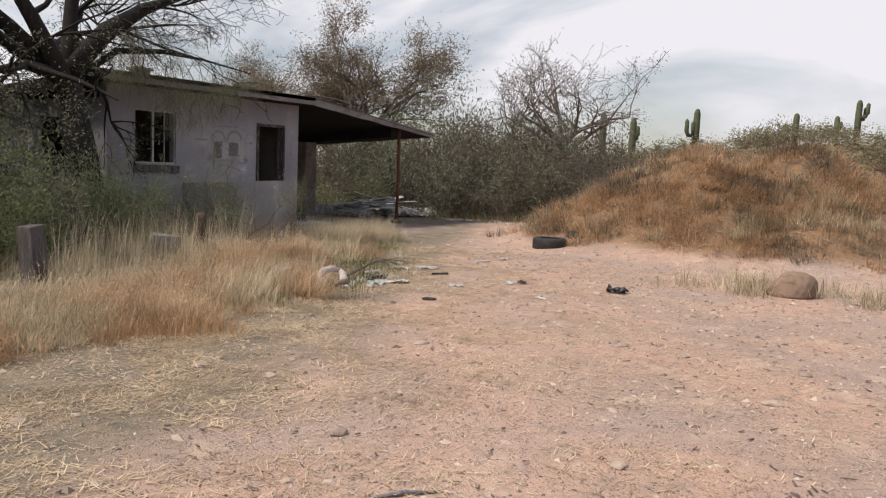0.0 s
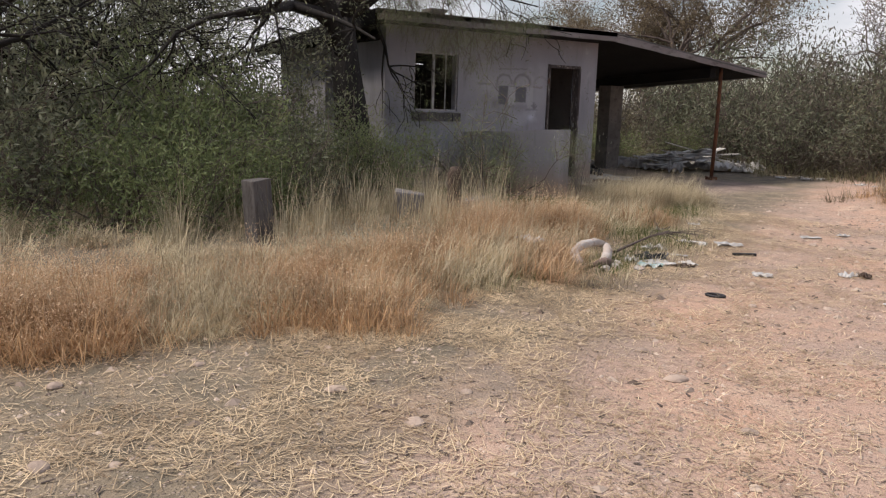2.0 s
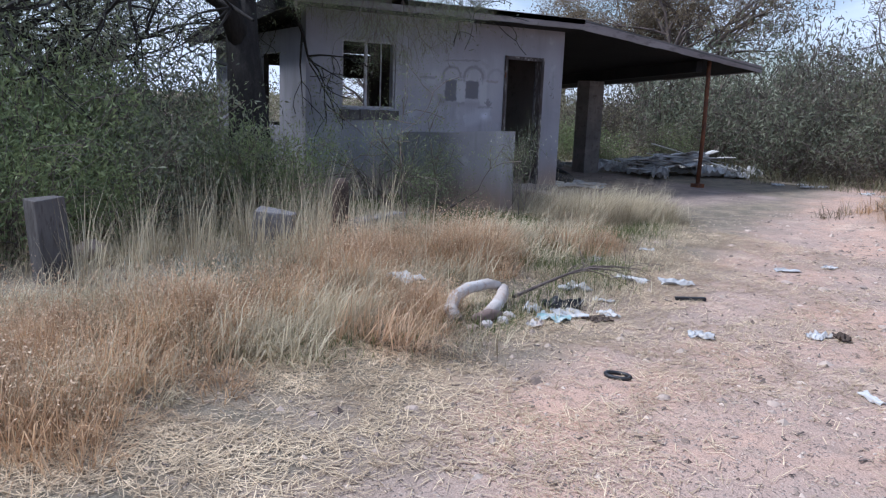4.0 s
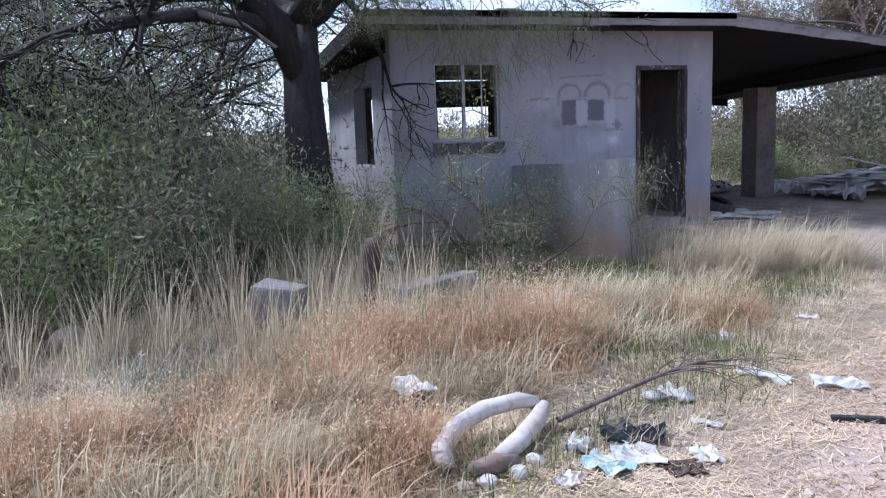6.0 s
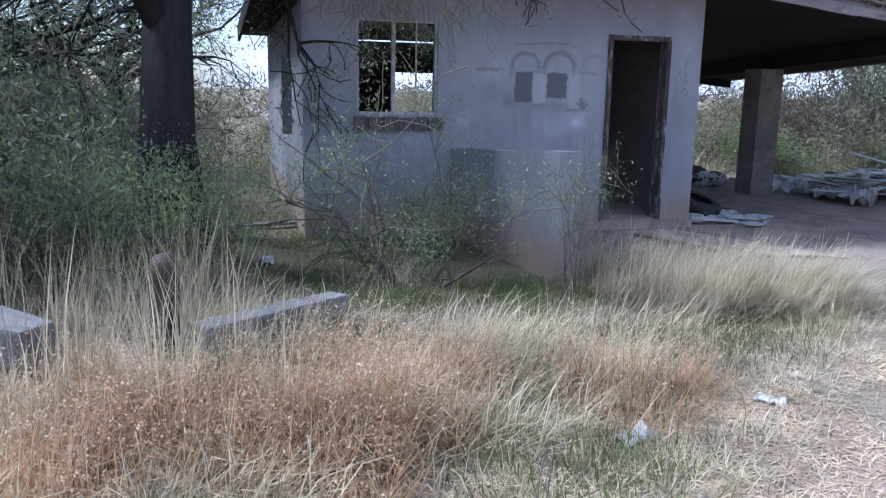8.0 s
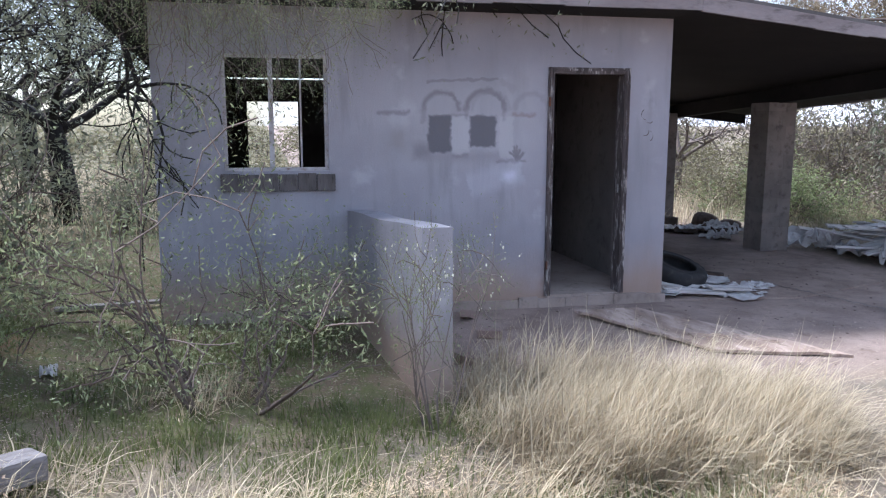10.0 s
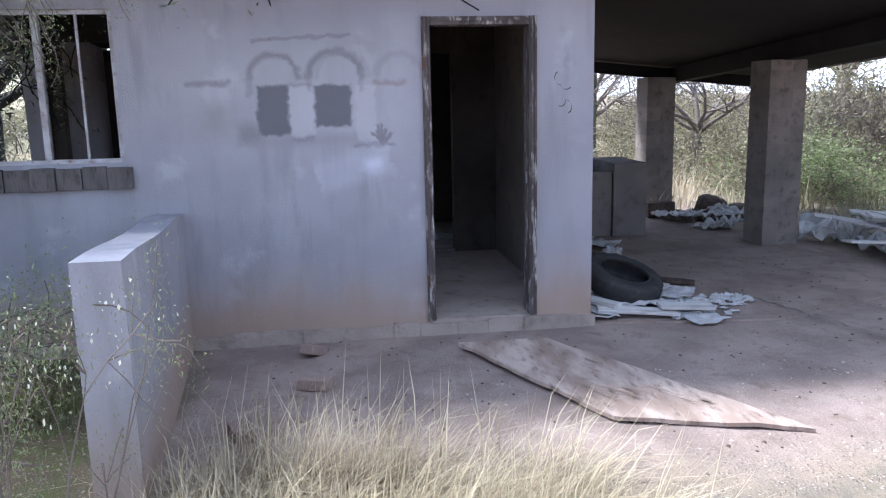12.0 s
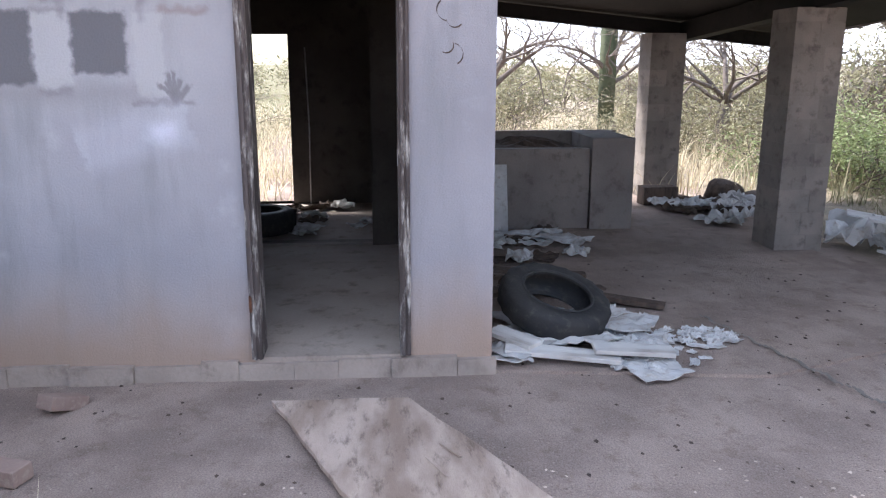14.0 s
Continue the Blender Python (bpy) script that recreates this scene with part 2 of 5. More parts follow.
def stucco_material():
    """Faded grey-lilac stucco: patches, drips, a browned foot, and a sprayed mural of two arches."""
    m = Nodes("faded_stucco")
    p = m.position()
    ax = m.axes(p)
    col = m.mix(m.ramp(m.noise(p, 1.1, 5), 0.3, 0.7), (0.285, 0.275, 0.3), (0.36, 0.35, 0.375))
    col = m.mix(m.math("MULTIPLY", m.ramp(m.noise(m.scaled(p, 4, 4, 0.7), 1.6, 6), 0.46, 0.72), 0.65), col, (0.235, 0.235, 0.245))
    col = m.mix(m.math("MULTIPLY", m.ramp(m.noise(p, 2.6, 4), 0.58, 0.72), 0.45), col, (0.48, 0.47, 0.505))
    foot = m.ramp(m.math("MULTIPLY_ADD", m.noise(p, 2.5, 5), 0.35, ax[2]), 0.8, 0.25)
    col = m.mix(m.math("MULTIPLY", foot, 0.85), col, (0.36, 0.26, 0.195))

    wob = m.math("MULTIPLY", m.math("SUBTRACT", m.noise(p, 14.0, 4), 0.5), 0.07)
    y, z = m.math("ADD", ax[1], wob), m.math("ADD", ax[2], wob)
    front = m.ramp(ax[0], -0.05, -0.02)

    def box(y0, y1, z0, z1, soft=0.015):
        a = m.math("MULTIPLY", m.ramp(y, y0 - soft, y0 + soft), m.ramp(y, y1 + soft, y1 - soft))
        b = m.math("MULTIPLY", m.ramp(z, z0 - soft, z0 + soft), m.ramp(z, z1 + soft, z1 - soft))
        return m.math("MULTIPLY", a, b)

    def arc(yc, zc, r, width, soft=0.02):
        dy, dz = m.math("SUBTRACT", y, yc), m.math("SUBTRACT", z, zc)
        d = m.math("SQRT", m.math("ADD", m.math("MULTIPLY", dy, dy), m.math("MULTIPLY", dz, dz)))
        ring = m.ramp(m.math("ABSOLUTE", m.math("SUBTRACT", d, r)), width + soft, width - soft)
        return m.math("MULTIPLY", ring, m.ramp(z, zc - 0.02, zc + 0.02))

    def lean_line(y0, z0, y1, z1, w):
        """A straight sprayed stroke between two points of the wall."""
        dy, dz = y1 - y0, z1 - z0
        ln = math.hypot(dy, dz)
        py, pz = m.math("SUBTRACT", y, y0), m.math("SUBTRACT", z, z0)
        along = m.math("ADD", m.math("MULTIPLY", py, dy / ln), m.math("MULTIPLY", pz, dz / ln))
        off = m.math("ABSOLUTE", m.math("SUBTRACT", m.math("MULTIPLY", py, dz / ln), m.math("MULTIPLY", pz, dy / ln)))
        inside = m.math("MULTIPLY", m.ramp(along, 0.0, 0.02), m.ramp(along, ln, ln - 0.03))
        return m.math("MULTIPLY", inside, m.ramp(off, w * 1.6, w * 0.5))

    dark, mid, haze = (0.13, 0.127, 0.14), (0.2, 0.19, 0.2), (0.27, 0.26, 0.275)
    pale = (0.46, 0.455, 0.47)
    paint = [
        # pale ground, hazy shade, white columns, dark openings, arches, ledges, plants
        (box(-2.8, -1.3, 1.4, 2.08, 0.2), 0.4, pale),
        (box(-2.75, -2.35, 1.4, 1.66, 0.12), 0.5, haze),
        (box(-2.42, -1.62, 1.36, 1.44, 0.06), 0.7, haze),
        (box(-2.1, -1.94, 1.42, 1.76, 0.012), 0.55, pale),
        (box(-1.66, -1.53, 1.38, 1.76, 0.012), 0.45, pale),
        (box(-2.31, -2.105, 1.44, 1.765), 0.9, dark),
        (box(-1.93, -1.69, 1.485, 1.765), 0.9, dark),
        (arc(-2.19, 1.8, 0.165, 0.02), 0.75, mid),
        (arc(-1.79, 1.8, 0.18, 0.022), 0.8, mid),
        (arc(-1.74, 1.8, 0.175, 0.014), 0.45, haze),
        (arc(-1.36, 1.8, 0.16, 0.022), 0.55, haze),
        (box(-2.37, -2.335, 1.7, 1.84), 0.7, haze),
        (box(-1.98, -1.95, 1.72, 1.82), 0.6, haze),
        (box(-1.63, -1.6, 1.72, 1.86), 0.55, haze),
        (box(-1.55, -1.32, 1.755, 1.785), 0.65, (0.26, 0.21, 0.2)),
        (box(-2.76, -2.48, 1.77, 1.8), 0.65, mid),
        (box(-2.1, -1.94, 1.755, 1.775), 0.5, mid),
        (box(-2.1, -1.94, 1.4, 1.425, 0.02), 0.6, mid),
        (box(-2.45, -2.3, 1.4, 1.52, 0.05), 0.65, mid),
        (box(-2.64, -2.53, 1.47, 1.63, 0.05), 0.65, (0.29, 0.275, 0.27)),
        (box(-1.68, -1.4, 1.345, 1.37, 0.012), 0.6, mid),
        (lean_line(-1.49, 1.35, -1.53, 1.5, 0.012), 0.8, mid),
        (lean_line(-1.49, 1.35, -1.49, 1.52, 0.012), 0.8, mid),
        (lean_line(-1.49, 1.35, -1.45, 1.49, 0.012), 0.8, mid),
        (lean_line(-1.49, 1.36, -1.57, 1.46, 0.012), 0.8, mid),
        (lean_line(-1.48, 1.36, -1.415, 1.45, 0.012), 0.8, mid),
        (lean_line(-2.33, 2.055, -1.66, 2.085, 0.012), 0.6, mid),
        (lean_line(-1.66, 2.085, -1.5, 1.97, 0.03), 0.35, haze),
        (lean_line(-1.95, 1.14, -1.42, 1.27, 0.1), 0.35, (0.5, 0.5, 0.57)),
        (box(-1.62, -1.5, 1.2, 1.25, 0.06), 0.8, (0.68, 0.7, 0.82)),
    ]
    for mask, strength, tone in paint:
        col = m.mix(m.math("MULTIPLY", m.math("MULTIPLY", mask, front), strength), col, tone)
    fine = m.noise(p, 90.0, 4, 0.7)
    col = m.mix(0.3, col, m.mix(fine, (0.55, 0.55, 0.55), (1.1, 1.1, 1.1)), "MULTIPLY")
    m.bump(m.math("ADD", fine, m.noise(p, 12.0, 5)), 0.35, 0.01)
    return m.finish(col, 0.93, 0.0, 0.2)


M_GROUND = ground_material()
M_STUCCO = stucco_material()
M_CEMENT = worn("grey_cement", (0.25, 0.22, 0.195), (0.2, 0.175, 0.16), (0.13, 0.11, 0.095), 2.0, 70)
M_BLOCK = worn("cement_block", (0.26, 0.225, 0.195), (0.2, 0.175, 0.155), (0.12, 0.1, 0.09), 3.0, 80, vary=0.12)
M_ROOFWOOD = worn("weathered_fascia", (0.22, 0.19, 0.185), (0.3, 0.27, 0.265), (0.1, 0.085, 0.08), 3.0, 60, stretch=(1, 0.3, 1))
# near-black base colour carries the shade under the roof and ceiling
M_SHADED_BOARDS = worn("shaded_boards", (0.01, 0.009, 0.0085), (0.016, 0.0135, 0.0125), (0.006, 0.0055, 0.005), 2.0, 50)
M_ROOFING = worn("felt_roofing", (0.11, 0.105, 0.1), (0.16, 0.15, 0.145), (0.07, 0.065, 0.06), 2.0, 80)
# stained plaster, its colour darkened to hold the dimness of the rooms
M_INSIDE = worn("shaded_stained_plaster", (0.05, 0.043, 0.038), (0.085, 0.073, 0.065), (0.025, 0.021, 0.019), 1.5, 40)
M_INFLOOR = worn("dusty_concrete", (0.42, 0.35, 0.3), (0.34, 0.28, 0.24), (0.22, 0.18, 0.15), 2.0, 60)
M_FRAME = worn("peeling_door_frame", (0.11, 0.09, 0.085), (0.065, 0.053, 0.05), (0.6, 0.56, 0.52), 6.0, 50, stretch=(1, 1, 0.25))
M_STEEL = worn("grey_window_steel", (0.5, 0.49, 0.5), (0.36, 0.34, 0.34), (0.2, 0.13, 0.1), 8.0, 60, 0.6, 0.3)
M_RUST = worn("rusted_steel", (0.22, 0.09, 0.045), (0.14, 0.07, 0.045), (0.07, 0.04, 0.03), 8.0, 70, 0.8, 0.4)
M_RUBBER = worn("dusty_rubber", (0.028, 0.028, 0.03), (0.04, 0.038, 0.037), (0.075, 0.068, 0.06), 5.0, 60, 0.75)
M_PLY = worn("rotten_plywood", (0.6, 0.48, 0.4), (0.34, 0.25, 0.195), (0.15, 0.11, 0.085), 1.7, 70, stretch=(1.0, 3.0, 1), bump=1.0)
M_BOARD = worn("bleached_boards", (0.62, 0.6, 0.57), (0.5, 0.47, 0.44), (0.3, 0.26, 0.22), 2.0, 60, vary=0.2, stretch=(0.4, 2, 1))
M_PAPER = worn("dirty_white_sheet", (0.6, 0.59, 0.58), (0.47, 0.45, 0.43), (0.36, 0.31, 0.27), 5.0, 40, vary=0.15)
M_FOAM = worn("soiled_white_foam", (0.58, 0.54, 0.51), (0.5, 0.43, 0.38), (0.4, 0.27, 0.2), 6.0, 50)
M_BLACKBAG = worn("black_plastic", (0.02, 0.02, 0.023), (0.04, 0.04, 0.043), (0.09, 0.08, 0.07), 5.0, 40, 0.45)
M_TEAL = worn("faded_teal_print", (0.3, 0.45, 0.45), (0.6, 0.62, 0.62), (0.3, 0.3, 0.3), 9.0, 40)
M_BRICK = worn("red_brick", (0.3, 0.22, 0.185), (0.24, 0.17, 0.145), (0.36, 0.29, 0.24), 5.0, 60, vary=0.15)
M_STONE = worn("field_stone", (0.48, 0.38, 0.31), (0.38, 0.29, 0.235), (0.2, 0.17, 0.15), 4.0, 50, vary=0.25)
M_GRAVEL = Nodes("gravel")
M_GRAVEL = M_GRAVEL.finish(M_GRAVEL.mix(M_GRAVEL.island(), (0.14, 0.105, 0.085), (0.62, 0.5, 0.41)), 0.95, 0, 0.2)
M_POST = worn("grey_post", (0.15, 0.135, 0.13), (0.1, 0.09, 0.085), (0.05, 0.04, 0.035), 3.0, 60, stretch=(4, 4, 1))
M_TAN = worn("tan_boulder", (0.3, 0.21, 0.15), (0.24, 0.165, 0.12), (0.15, 0.11, 0.08), 4.0, 50)
M_LOG = worn("bleached_timber", (0.27, 0.255, 0.255), (0.19, 0.175, 0.17), (0.09, 0.08, 0.07), 4.0, 60, stretch=(1, 6, 6))
M_STUMP = worn("charred_post", (0.07, 0.05, 0.04), (0.12, 0.085, 0.065), (0.03, 0.025, 0.02), 4.0, 50, stretch=(4, 4, 1))
M_BARK = worn("dark_mesquite_bark", (0.018, 0.0155, 0.014), (0.032, 0.027, 0.024), (0.01, 0.0085, 0.0075), 6.0, 40, bump=1.0, stretch=(3, 3, 0.6))
M_TWIG = worn("grey_twigs", (0.13, 0.1, 0.085), (0.19, 0.15, 0.13), (0.07, 0.055, 0.045), 6.0, 40)
M_PALE_TWIG = worn("pale_bare_twigs", (0.22, 0.18, 0.155), (0.16, 0.13, 0.11), (0.12, 0.1, 0.085), 6.0, 40)
M_LEAF_DARK = foliage("mesquite_leaves", (0.065, 0.072, 0.048), (0.31, 0.32, 0.21))
M_LEAF_GREEN = foliage("creosote_leaves", (0.12, 0.145, 0.07), (0.34, 0.37, 0.2))
M_LEAF_BRIGHT = foliage("fresh_green_leaves", (0.09, 0.115, 0.05), (0.32, 0.37, 0.17))
M_LEAF_BROWN = foliage("dry_brown_leaves", (0.15, 0.115, 0.075), (0.3, 0.24, 0.155))
M_LEAF_OLIVE = foliage("olive_scrub_leaves", (0.11, 0.105, 0.062), (0.36, 0.33, 0.2))
M_LEAF_GREY = foliage("grey_brown_scrub_leaves", (0.085, 0.075, 0.058), (0.24, 0.205, 0.155))
M_SEED = foliage("pale_rust_seed", (0.4, 0.25, 0.14), (0.85, 0.66, 0.46), 0.3)
M_BRUSH = foliage("grey_dead_brush", (0.2, 0.2, 0.16), (0.5, 0.5, 0.42), 0.2)
M_GRASS_ORANGE = foliage("rust_dry_grass", (0.2, 0.115, 0.06), (0.72, 0.5, 0.3), 0.4)
M_GRASS_STRAW = foliage("pale_straw_grass", (0.2, 0.155, 0.095), (0.84, 0.74, 0.53), 0.4)
M_GRASS_GREEN = foliage("low_green_grass", (0.06, 0.08, 0.025), (0.2, 0.22, 0.08), 0.4)
M_LITTER = foliage("grass_litter", (0.22, 0.15, 0.09), (0.88, 0.71, 0.48), 0.15)
M_CACTUS = worn("saguaro_skin", (0.1, 0.115, 0.065), (0.13, 0.14, 0.085), (0.06, 0.06, 0.04), 3.0, 30)
M_FLOWER = foliage("small_white_flowers", (0.55, 0.55, 0.4), (0.8, 0.8, 0.65), 0.2)


# ---- mesh tools ----
class Shape:
    """Collects vertices and faces of one mesh."""

    def __init__(self):
        self.v, self.f = [], []

    def add(self, verts, faces):
        k = len(self.v)
        self.v.extend(tuple(p) for p in verts)
        self.f.extend(tuple(i + k for i in q) for q in faces)
        return self

    def box(self, x0, y0, z0, x1, y1, z1, m=None):
        c = [(x, y, z) for z in (z0, z1) for y in (y0, y1) for x in (x0, x1)]
        if m is not None:
            c = [m @ Vector(p) for p in c]
        return self.add(c, [(0, 2, 3, 1), (4, 5, 7, 6), (0, 1, 5, 4), (2, 6, 7, 3), (0, 4, 6, 2), (1, 3, 7, 5)])

    def slab(self, corners, thick):
        """A plate with the given top corners (anticlockwise from above)."""
        n = len(corners)
        low = [(x, y, z - thick) for x, y, z in corners]
        faces = [tuple(range(n)), tuple(range(2 * n - 1, n - 1, -1))]
        faces += [(i, i + n, (i + 1) % n + n, (i + 1) % n) for i in range(n)]
        return self.add(list(corners) + low, faces)

    def tube(self, pts, radii, sides=6, cap=True):
        pts = [Vector(p) for p in pts]
        up = Vector((0.3, 0.2, 1)).normalized()
        ring = []
        for i, p in enumerate(pts):
            d = (pts[min(i + 1, len(pts) - 1)] - pts[max(i - 1, 0)])
            d = d.normalized() if d.length > 1e-6 else Vector((0, 0, 1))
            a = d.cross(up)
            a = a.normalized() if a.length > 1e-3 else d.cross(Vector((1, 0, 0))).normalized()
            b = d.cross(a)
            ring += [p + radii[i] * (a * math.cos(2 * math.pi * k / sides) + b * math.sin(2 * math.pi * k / sides)) for k in range(sides)]
        faces = [(i * sides + k, i * sides + (k + 1) % sides, (i + 1) * sides + (k + 1) % sides, (i + 1) * sides + k)
                 for i in range(len(pts) - 1) for k in range(sides)]
        if cap and sides > 2:
            faces += [tuple(range(sides))[::-1], tuple(range((len(pts) - 1) * sides, len(pts) * sides))]
        return self.add(ring, faces)

    def mesh(self, name, smooth=False):
        me = bpy.data.meshes.new(name)
        me.from_pydata(self.v, [], self.f)
        if smooth:
            me.polygons.foreach_set("use_smooth", [True] * len(me.polygons))
        me.update()
        return me


def part(name, shape, material, parent=None, label="", smooth=False, bevel=0.0):
    """One mesh object, under a thing or a part where parent is given."""
    me = shape.mesh(name, smooth) if isinstance(shape, Shape) else shape
    if bevel:
        bm = bmesh.new()
        bm.from_mesh(me)
        bmesh.ops.remove_doubles(bm, verts=bm.verts, dist=1e-5)
        bmesh.ops.bevel(bm, geom=list(bm.edges), offset=bevel, segments=2, affect="EDGES", profile=0.6)
        bm.to_mesh(me)
        bm.free()
    if material and not me.materials:
        me.materials.append(material)
    ob = new(name, me)
    if parent is not None:
        ob.parent = parent
    if label:
        ob["label"] = label
    return ob


def thing(name, x, y, z, label, category, group="", kind="", turn=0.0):
    ob = new(name)
    ob.empty_display_size = 0.1
    ob.matrix_basis = pose(x, y, z, 0, 0, turn)
    return tagged(ob, label, category, group, kind)


def roughen(shape, amount, scale, seed=0.0):
    """Push vertices about by noise, for worn or lumpy bodies."""
    shape.v = [tuple(Vector(p) + amount * noise.noise_vector(Vector(p) * scale + Vector((seed, seed * 0.7, 3.1)))) for p in shape.v]
    return shape


def wall_mesh(us, vs, holes, t0, t1, place):
    """A wall on a grid of cells, with holes (u0, u1, v0, v1), from depth t0 to t1; place(u, v, t) gives the point."""
    us = sorted(set(us) | {h[0] for h in holes} | {h[1] for h in holes})
    vs = sorted(set(vs) | {h[2] for h in holes} | {h[3] for h in holes})

    def solid(i, j):
        if not (0 <= i < len(us) - 1 and 0 <= j < len(vs) - 1):
            return False
        u, v = (us[i] + us[i + 1]) / 2, (vs[j] + vs[j + 1]) / 2
        return not any(h[0] < u < h[1] and h[2] < v < h[3] for h in holes)

    s = Shape()
    for i in range(len(us) - 1):
        for j in range(len(vs) - 1):
            if not solid(i, j):
                continue
            a, b, c, d = us[i], us[i + 1], vs[j], vs[j + 1]
            s.add([place(a, c, t1), place(b, c, t1), place(b, d, t1), place(a, d, t1)], [(0, 1, 2, 3)])
            s.add([place(a, c, t0), place(b, c, t0), place(b, d, t0), place(a, d, t0)], [(3, 2, 1, 0)])
            for di, dj, p, q in ((-1, 0, (a, d), (a, c)), (1, 0, (b, c), (b, d)), (0, -1, (a, c), (b, c)), (0, 1, (b, d), (a, d))):
                if not solid(i + di, j + dj):
                    s.add([place(*p, t1), place(*p, t0), place(*q, t0), place(*q, t1)], [(0, 1, 2, 3)])
    return s


def lump(radius, flat=0.7, seed=0, rough=0.35, level=2):
    """An uneven stone-like body, its foot at z = 0."""
    bm = bmesh.new()
    bmesh.ops.create_icosphere(bm, subdivisions=level, radius=radius)
    for v in bm.verts:
        v.co += v.normal * radius * rough * noise.noise(v.co / radius * 0.9 + Vector((seed * 3.7, seed, 0)))
        v.co.z = max(v.co.z * flat, -radius * flat * 0.5)
    low = min(v.co.z for v in bm.verts)
    for v in bm.verts:
        v.co.z -= low
    me = bpy.data.meshes.new("lump")
    bm.to_mesh(me)
    bm.free()
    return me


def crumpled(w, d, height, seed, cells=9):
    """A crumpled sheet with thickness, its foot near z = 0."""
    s, rng = Shape(), random.Random(seed)
    k = cells
    pts, off = [], Vector((seed * 1.7, seed * 0.3, 0))
    for i in range(k + 1):
        for j in range(k + 1):
            u, v = i / k - 0.5, j / k - 0.5
            edge = 1 + 0.25 * noise.noise(Vector((u * 3, v * 3, 1)) + off)
            z = height * (0.45 + 0.9 * noise.noise(Vector((u * 4, v * 4, 0)) + off) + 0.4 * noise.noise(Vector((u * 11, v * 11, 5)) + off))
            pts.append((u * w * edge + rng.uniform(-1, 1) * w * 0.02, v * d * edge + rng.uniform(-1, 1) * d * 0.02, max(z, 0.006)))
    n = len(pts)
    faces = [(i * (k + 1) + j, (i + 1) * (k + 1) + j, (i + 1) * (k + 1) + j + 1, i * (k + 1) + j + 1) for i in range(k) for j in range(k)]
    low = [(x, y, z - 0.005) for x, y, z in pts]
    rim = [j for j in range(k)] + [i * (k + 1) + k for i in range(k)] + [k * (k + 1) + j for j in range(k, 0, -1)] + [i * (k + 1) for i in range(k, 0, -1)]
    sides = [(rim[i], rim[i] + n, rim[(i + 1) % len(rim)] + n, rim[(i + 1) % len(rim)]) for i in range(len(rim))]
    return s.add(pts + low, faces + [tuple(q + n for q in reversed(f)) for f in faces] + sides)


# ---- ground ----
def smooth(a, b, v):
    t = min(max((v - a) / (b - a), 0.0), 1.0)
    return t * t * (3 - 2 * t)


def ground_z(x, y):
    """Height of the ground: flat yard, a grassed mound beside the drive, land rising far behind it."""
    z = 0.035 * noise.noise(Vector((x * 0.5, y * 0.5, 0))) + 0.012 * noise.noise(Vector((x * 2.3, y * 2.3, 4)))
    near_slab = smooth(3.0, 1.2, x) * smooth(-3.4, -2.8, y) * smooth(4.4, 3.2, y) * smooth(-7.5, -6, x)
    near_house = smooth(1.4, 0.6, x) * smooth(-6.2, -5.0, y) * smooth(0.6, 0.1, y) * smooth(-6.5, -5.2, x)
    z *= 1 - max(near_slab, near_house)
    z -= 0.008 * max(near_slab, near_house)
    dx, dy = (x - 8.2) / 3.5, (y - 4.6) / 3.4
    ripple = 1 + 0.35 * noise.noise(Vector((x * 0.7, y * 0.7, 9))) + 0.16 * noise.noise(Vector((x * 2.1, y * 2.1, 5)))
    z += 1.75 * ripple * math.exp(-(dx * dx + dy * dy) ** 1.6)
    dx, dy = (x - 12.5) / 3.2, (y - 5.5) / 3.4
    z += 0.4 * ripple * math.exp(-(dx * dx + dy * dy) ** 1.2)
    z += 0.14 * math.exp(-(((x - 3.9) / 1.3) ** 2 + ((y + 6.0) / 1.5) ** 2))
    z += 4.0 * smooth(7.0, 42.0, y) * smooth(-14.0, 4.0, x)
    dx, dy = (x - 1.3) / 1.0, (y + 6.0) / 0.9
    z += 0.3 * math.exp(-(dx * dx + dy * dy))
    return z


def ground_sheet():
    s = Shape()
    fine = [-9 + 0.25 * i for i in range(int(25 / 0.25) + 1)]
    finey = [-17 + 0.25 * i for i in range(int(30 / 0.25) + 1)]
    out = [18, 21, 25, 30, 37, 46, 60, 90, 150, 300, 700, 1600]
    xs = [-9 - (o - 16) for o in reversed(out)] + fine + [o for o in out]
    ys = [-17 - (o - 16) for o in reversed(out)] + finey + [o - 3 for o in out]
    ny = len(ys)
    pts = [(x, y, ground_z(x, y)) for x in xs for y in ys]
    return s.add(pts, [(i * ny + j, (i + 1) * ny + j, (i + 1) * ny + j + 1, i * ny + j + 1) for i in range(len(xs) - 1) for j in range(ny - 1)])


ground = tagged(part("ground", ground_sheet(), M_GROUND, smooth=True), "sandy gravelled earth with a grassed mound beside the drive", "ground", kind="structure")

# ---- house ----
house_front = wall_mesh([-4.6, 0.0], [0.0, 2.66], [(-4.05, -3.18, 1.29, 2.26), (-1.19, -0.43, 0.06, 2.17)], -0.2, 0.0, lambda u, v, t: (t, u, v))
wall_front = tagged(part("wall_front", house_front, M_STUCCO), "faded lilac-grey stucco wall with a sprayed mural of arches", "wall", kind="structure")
left = wall_mesh([-4.7, -0.2], [0.0, 2.4], [(-2.4, -1.1, 0.95, 2.08)], 0.0, 0.18, lambda u, v, t: (u, -4.6 + t, v))
tagged(part("wall_left", left, M_STUCCO), "faded stucco side wall with an empty window", "wall", kind="structure")
right = wall_mesh([-4.7, -0.2], [0.0, 2.4], [], 0.0, 0.18, lambda u, v, t: (u, -0.18 + t, v))
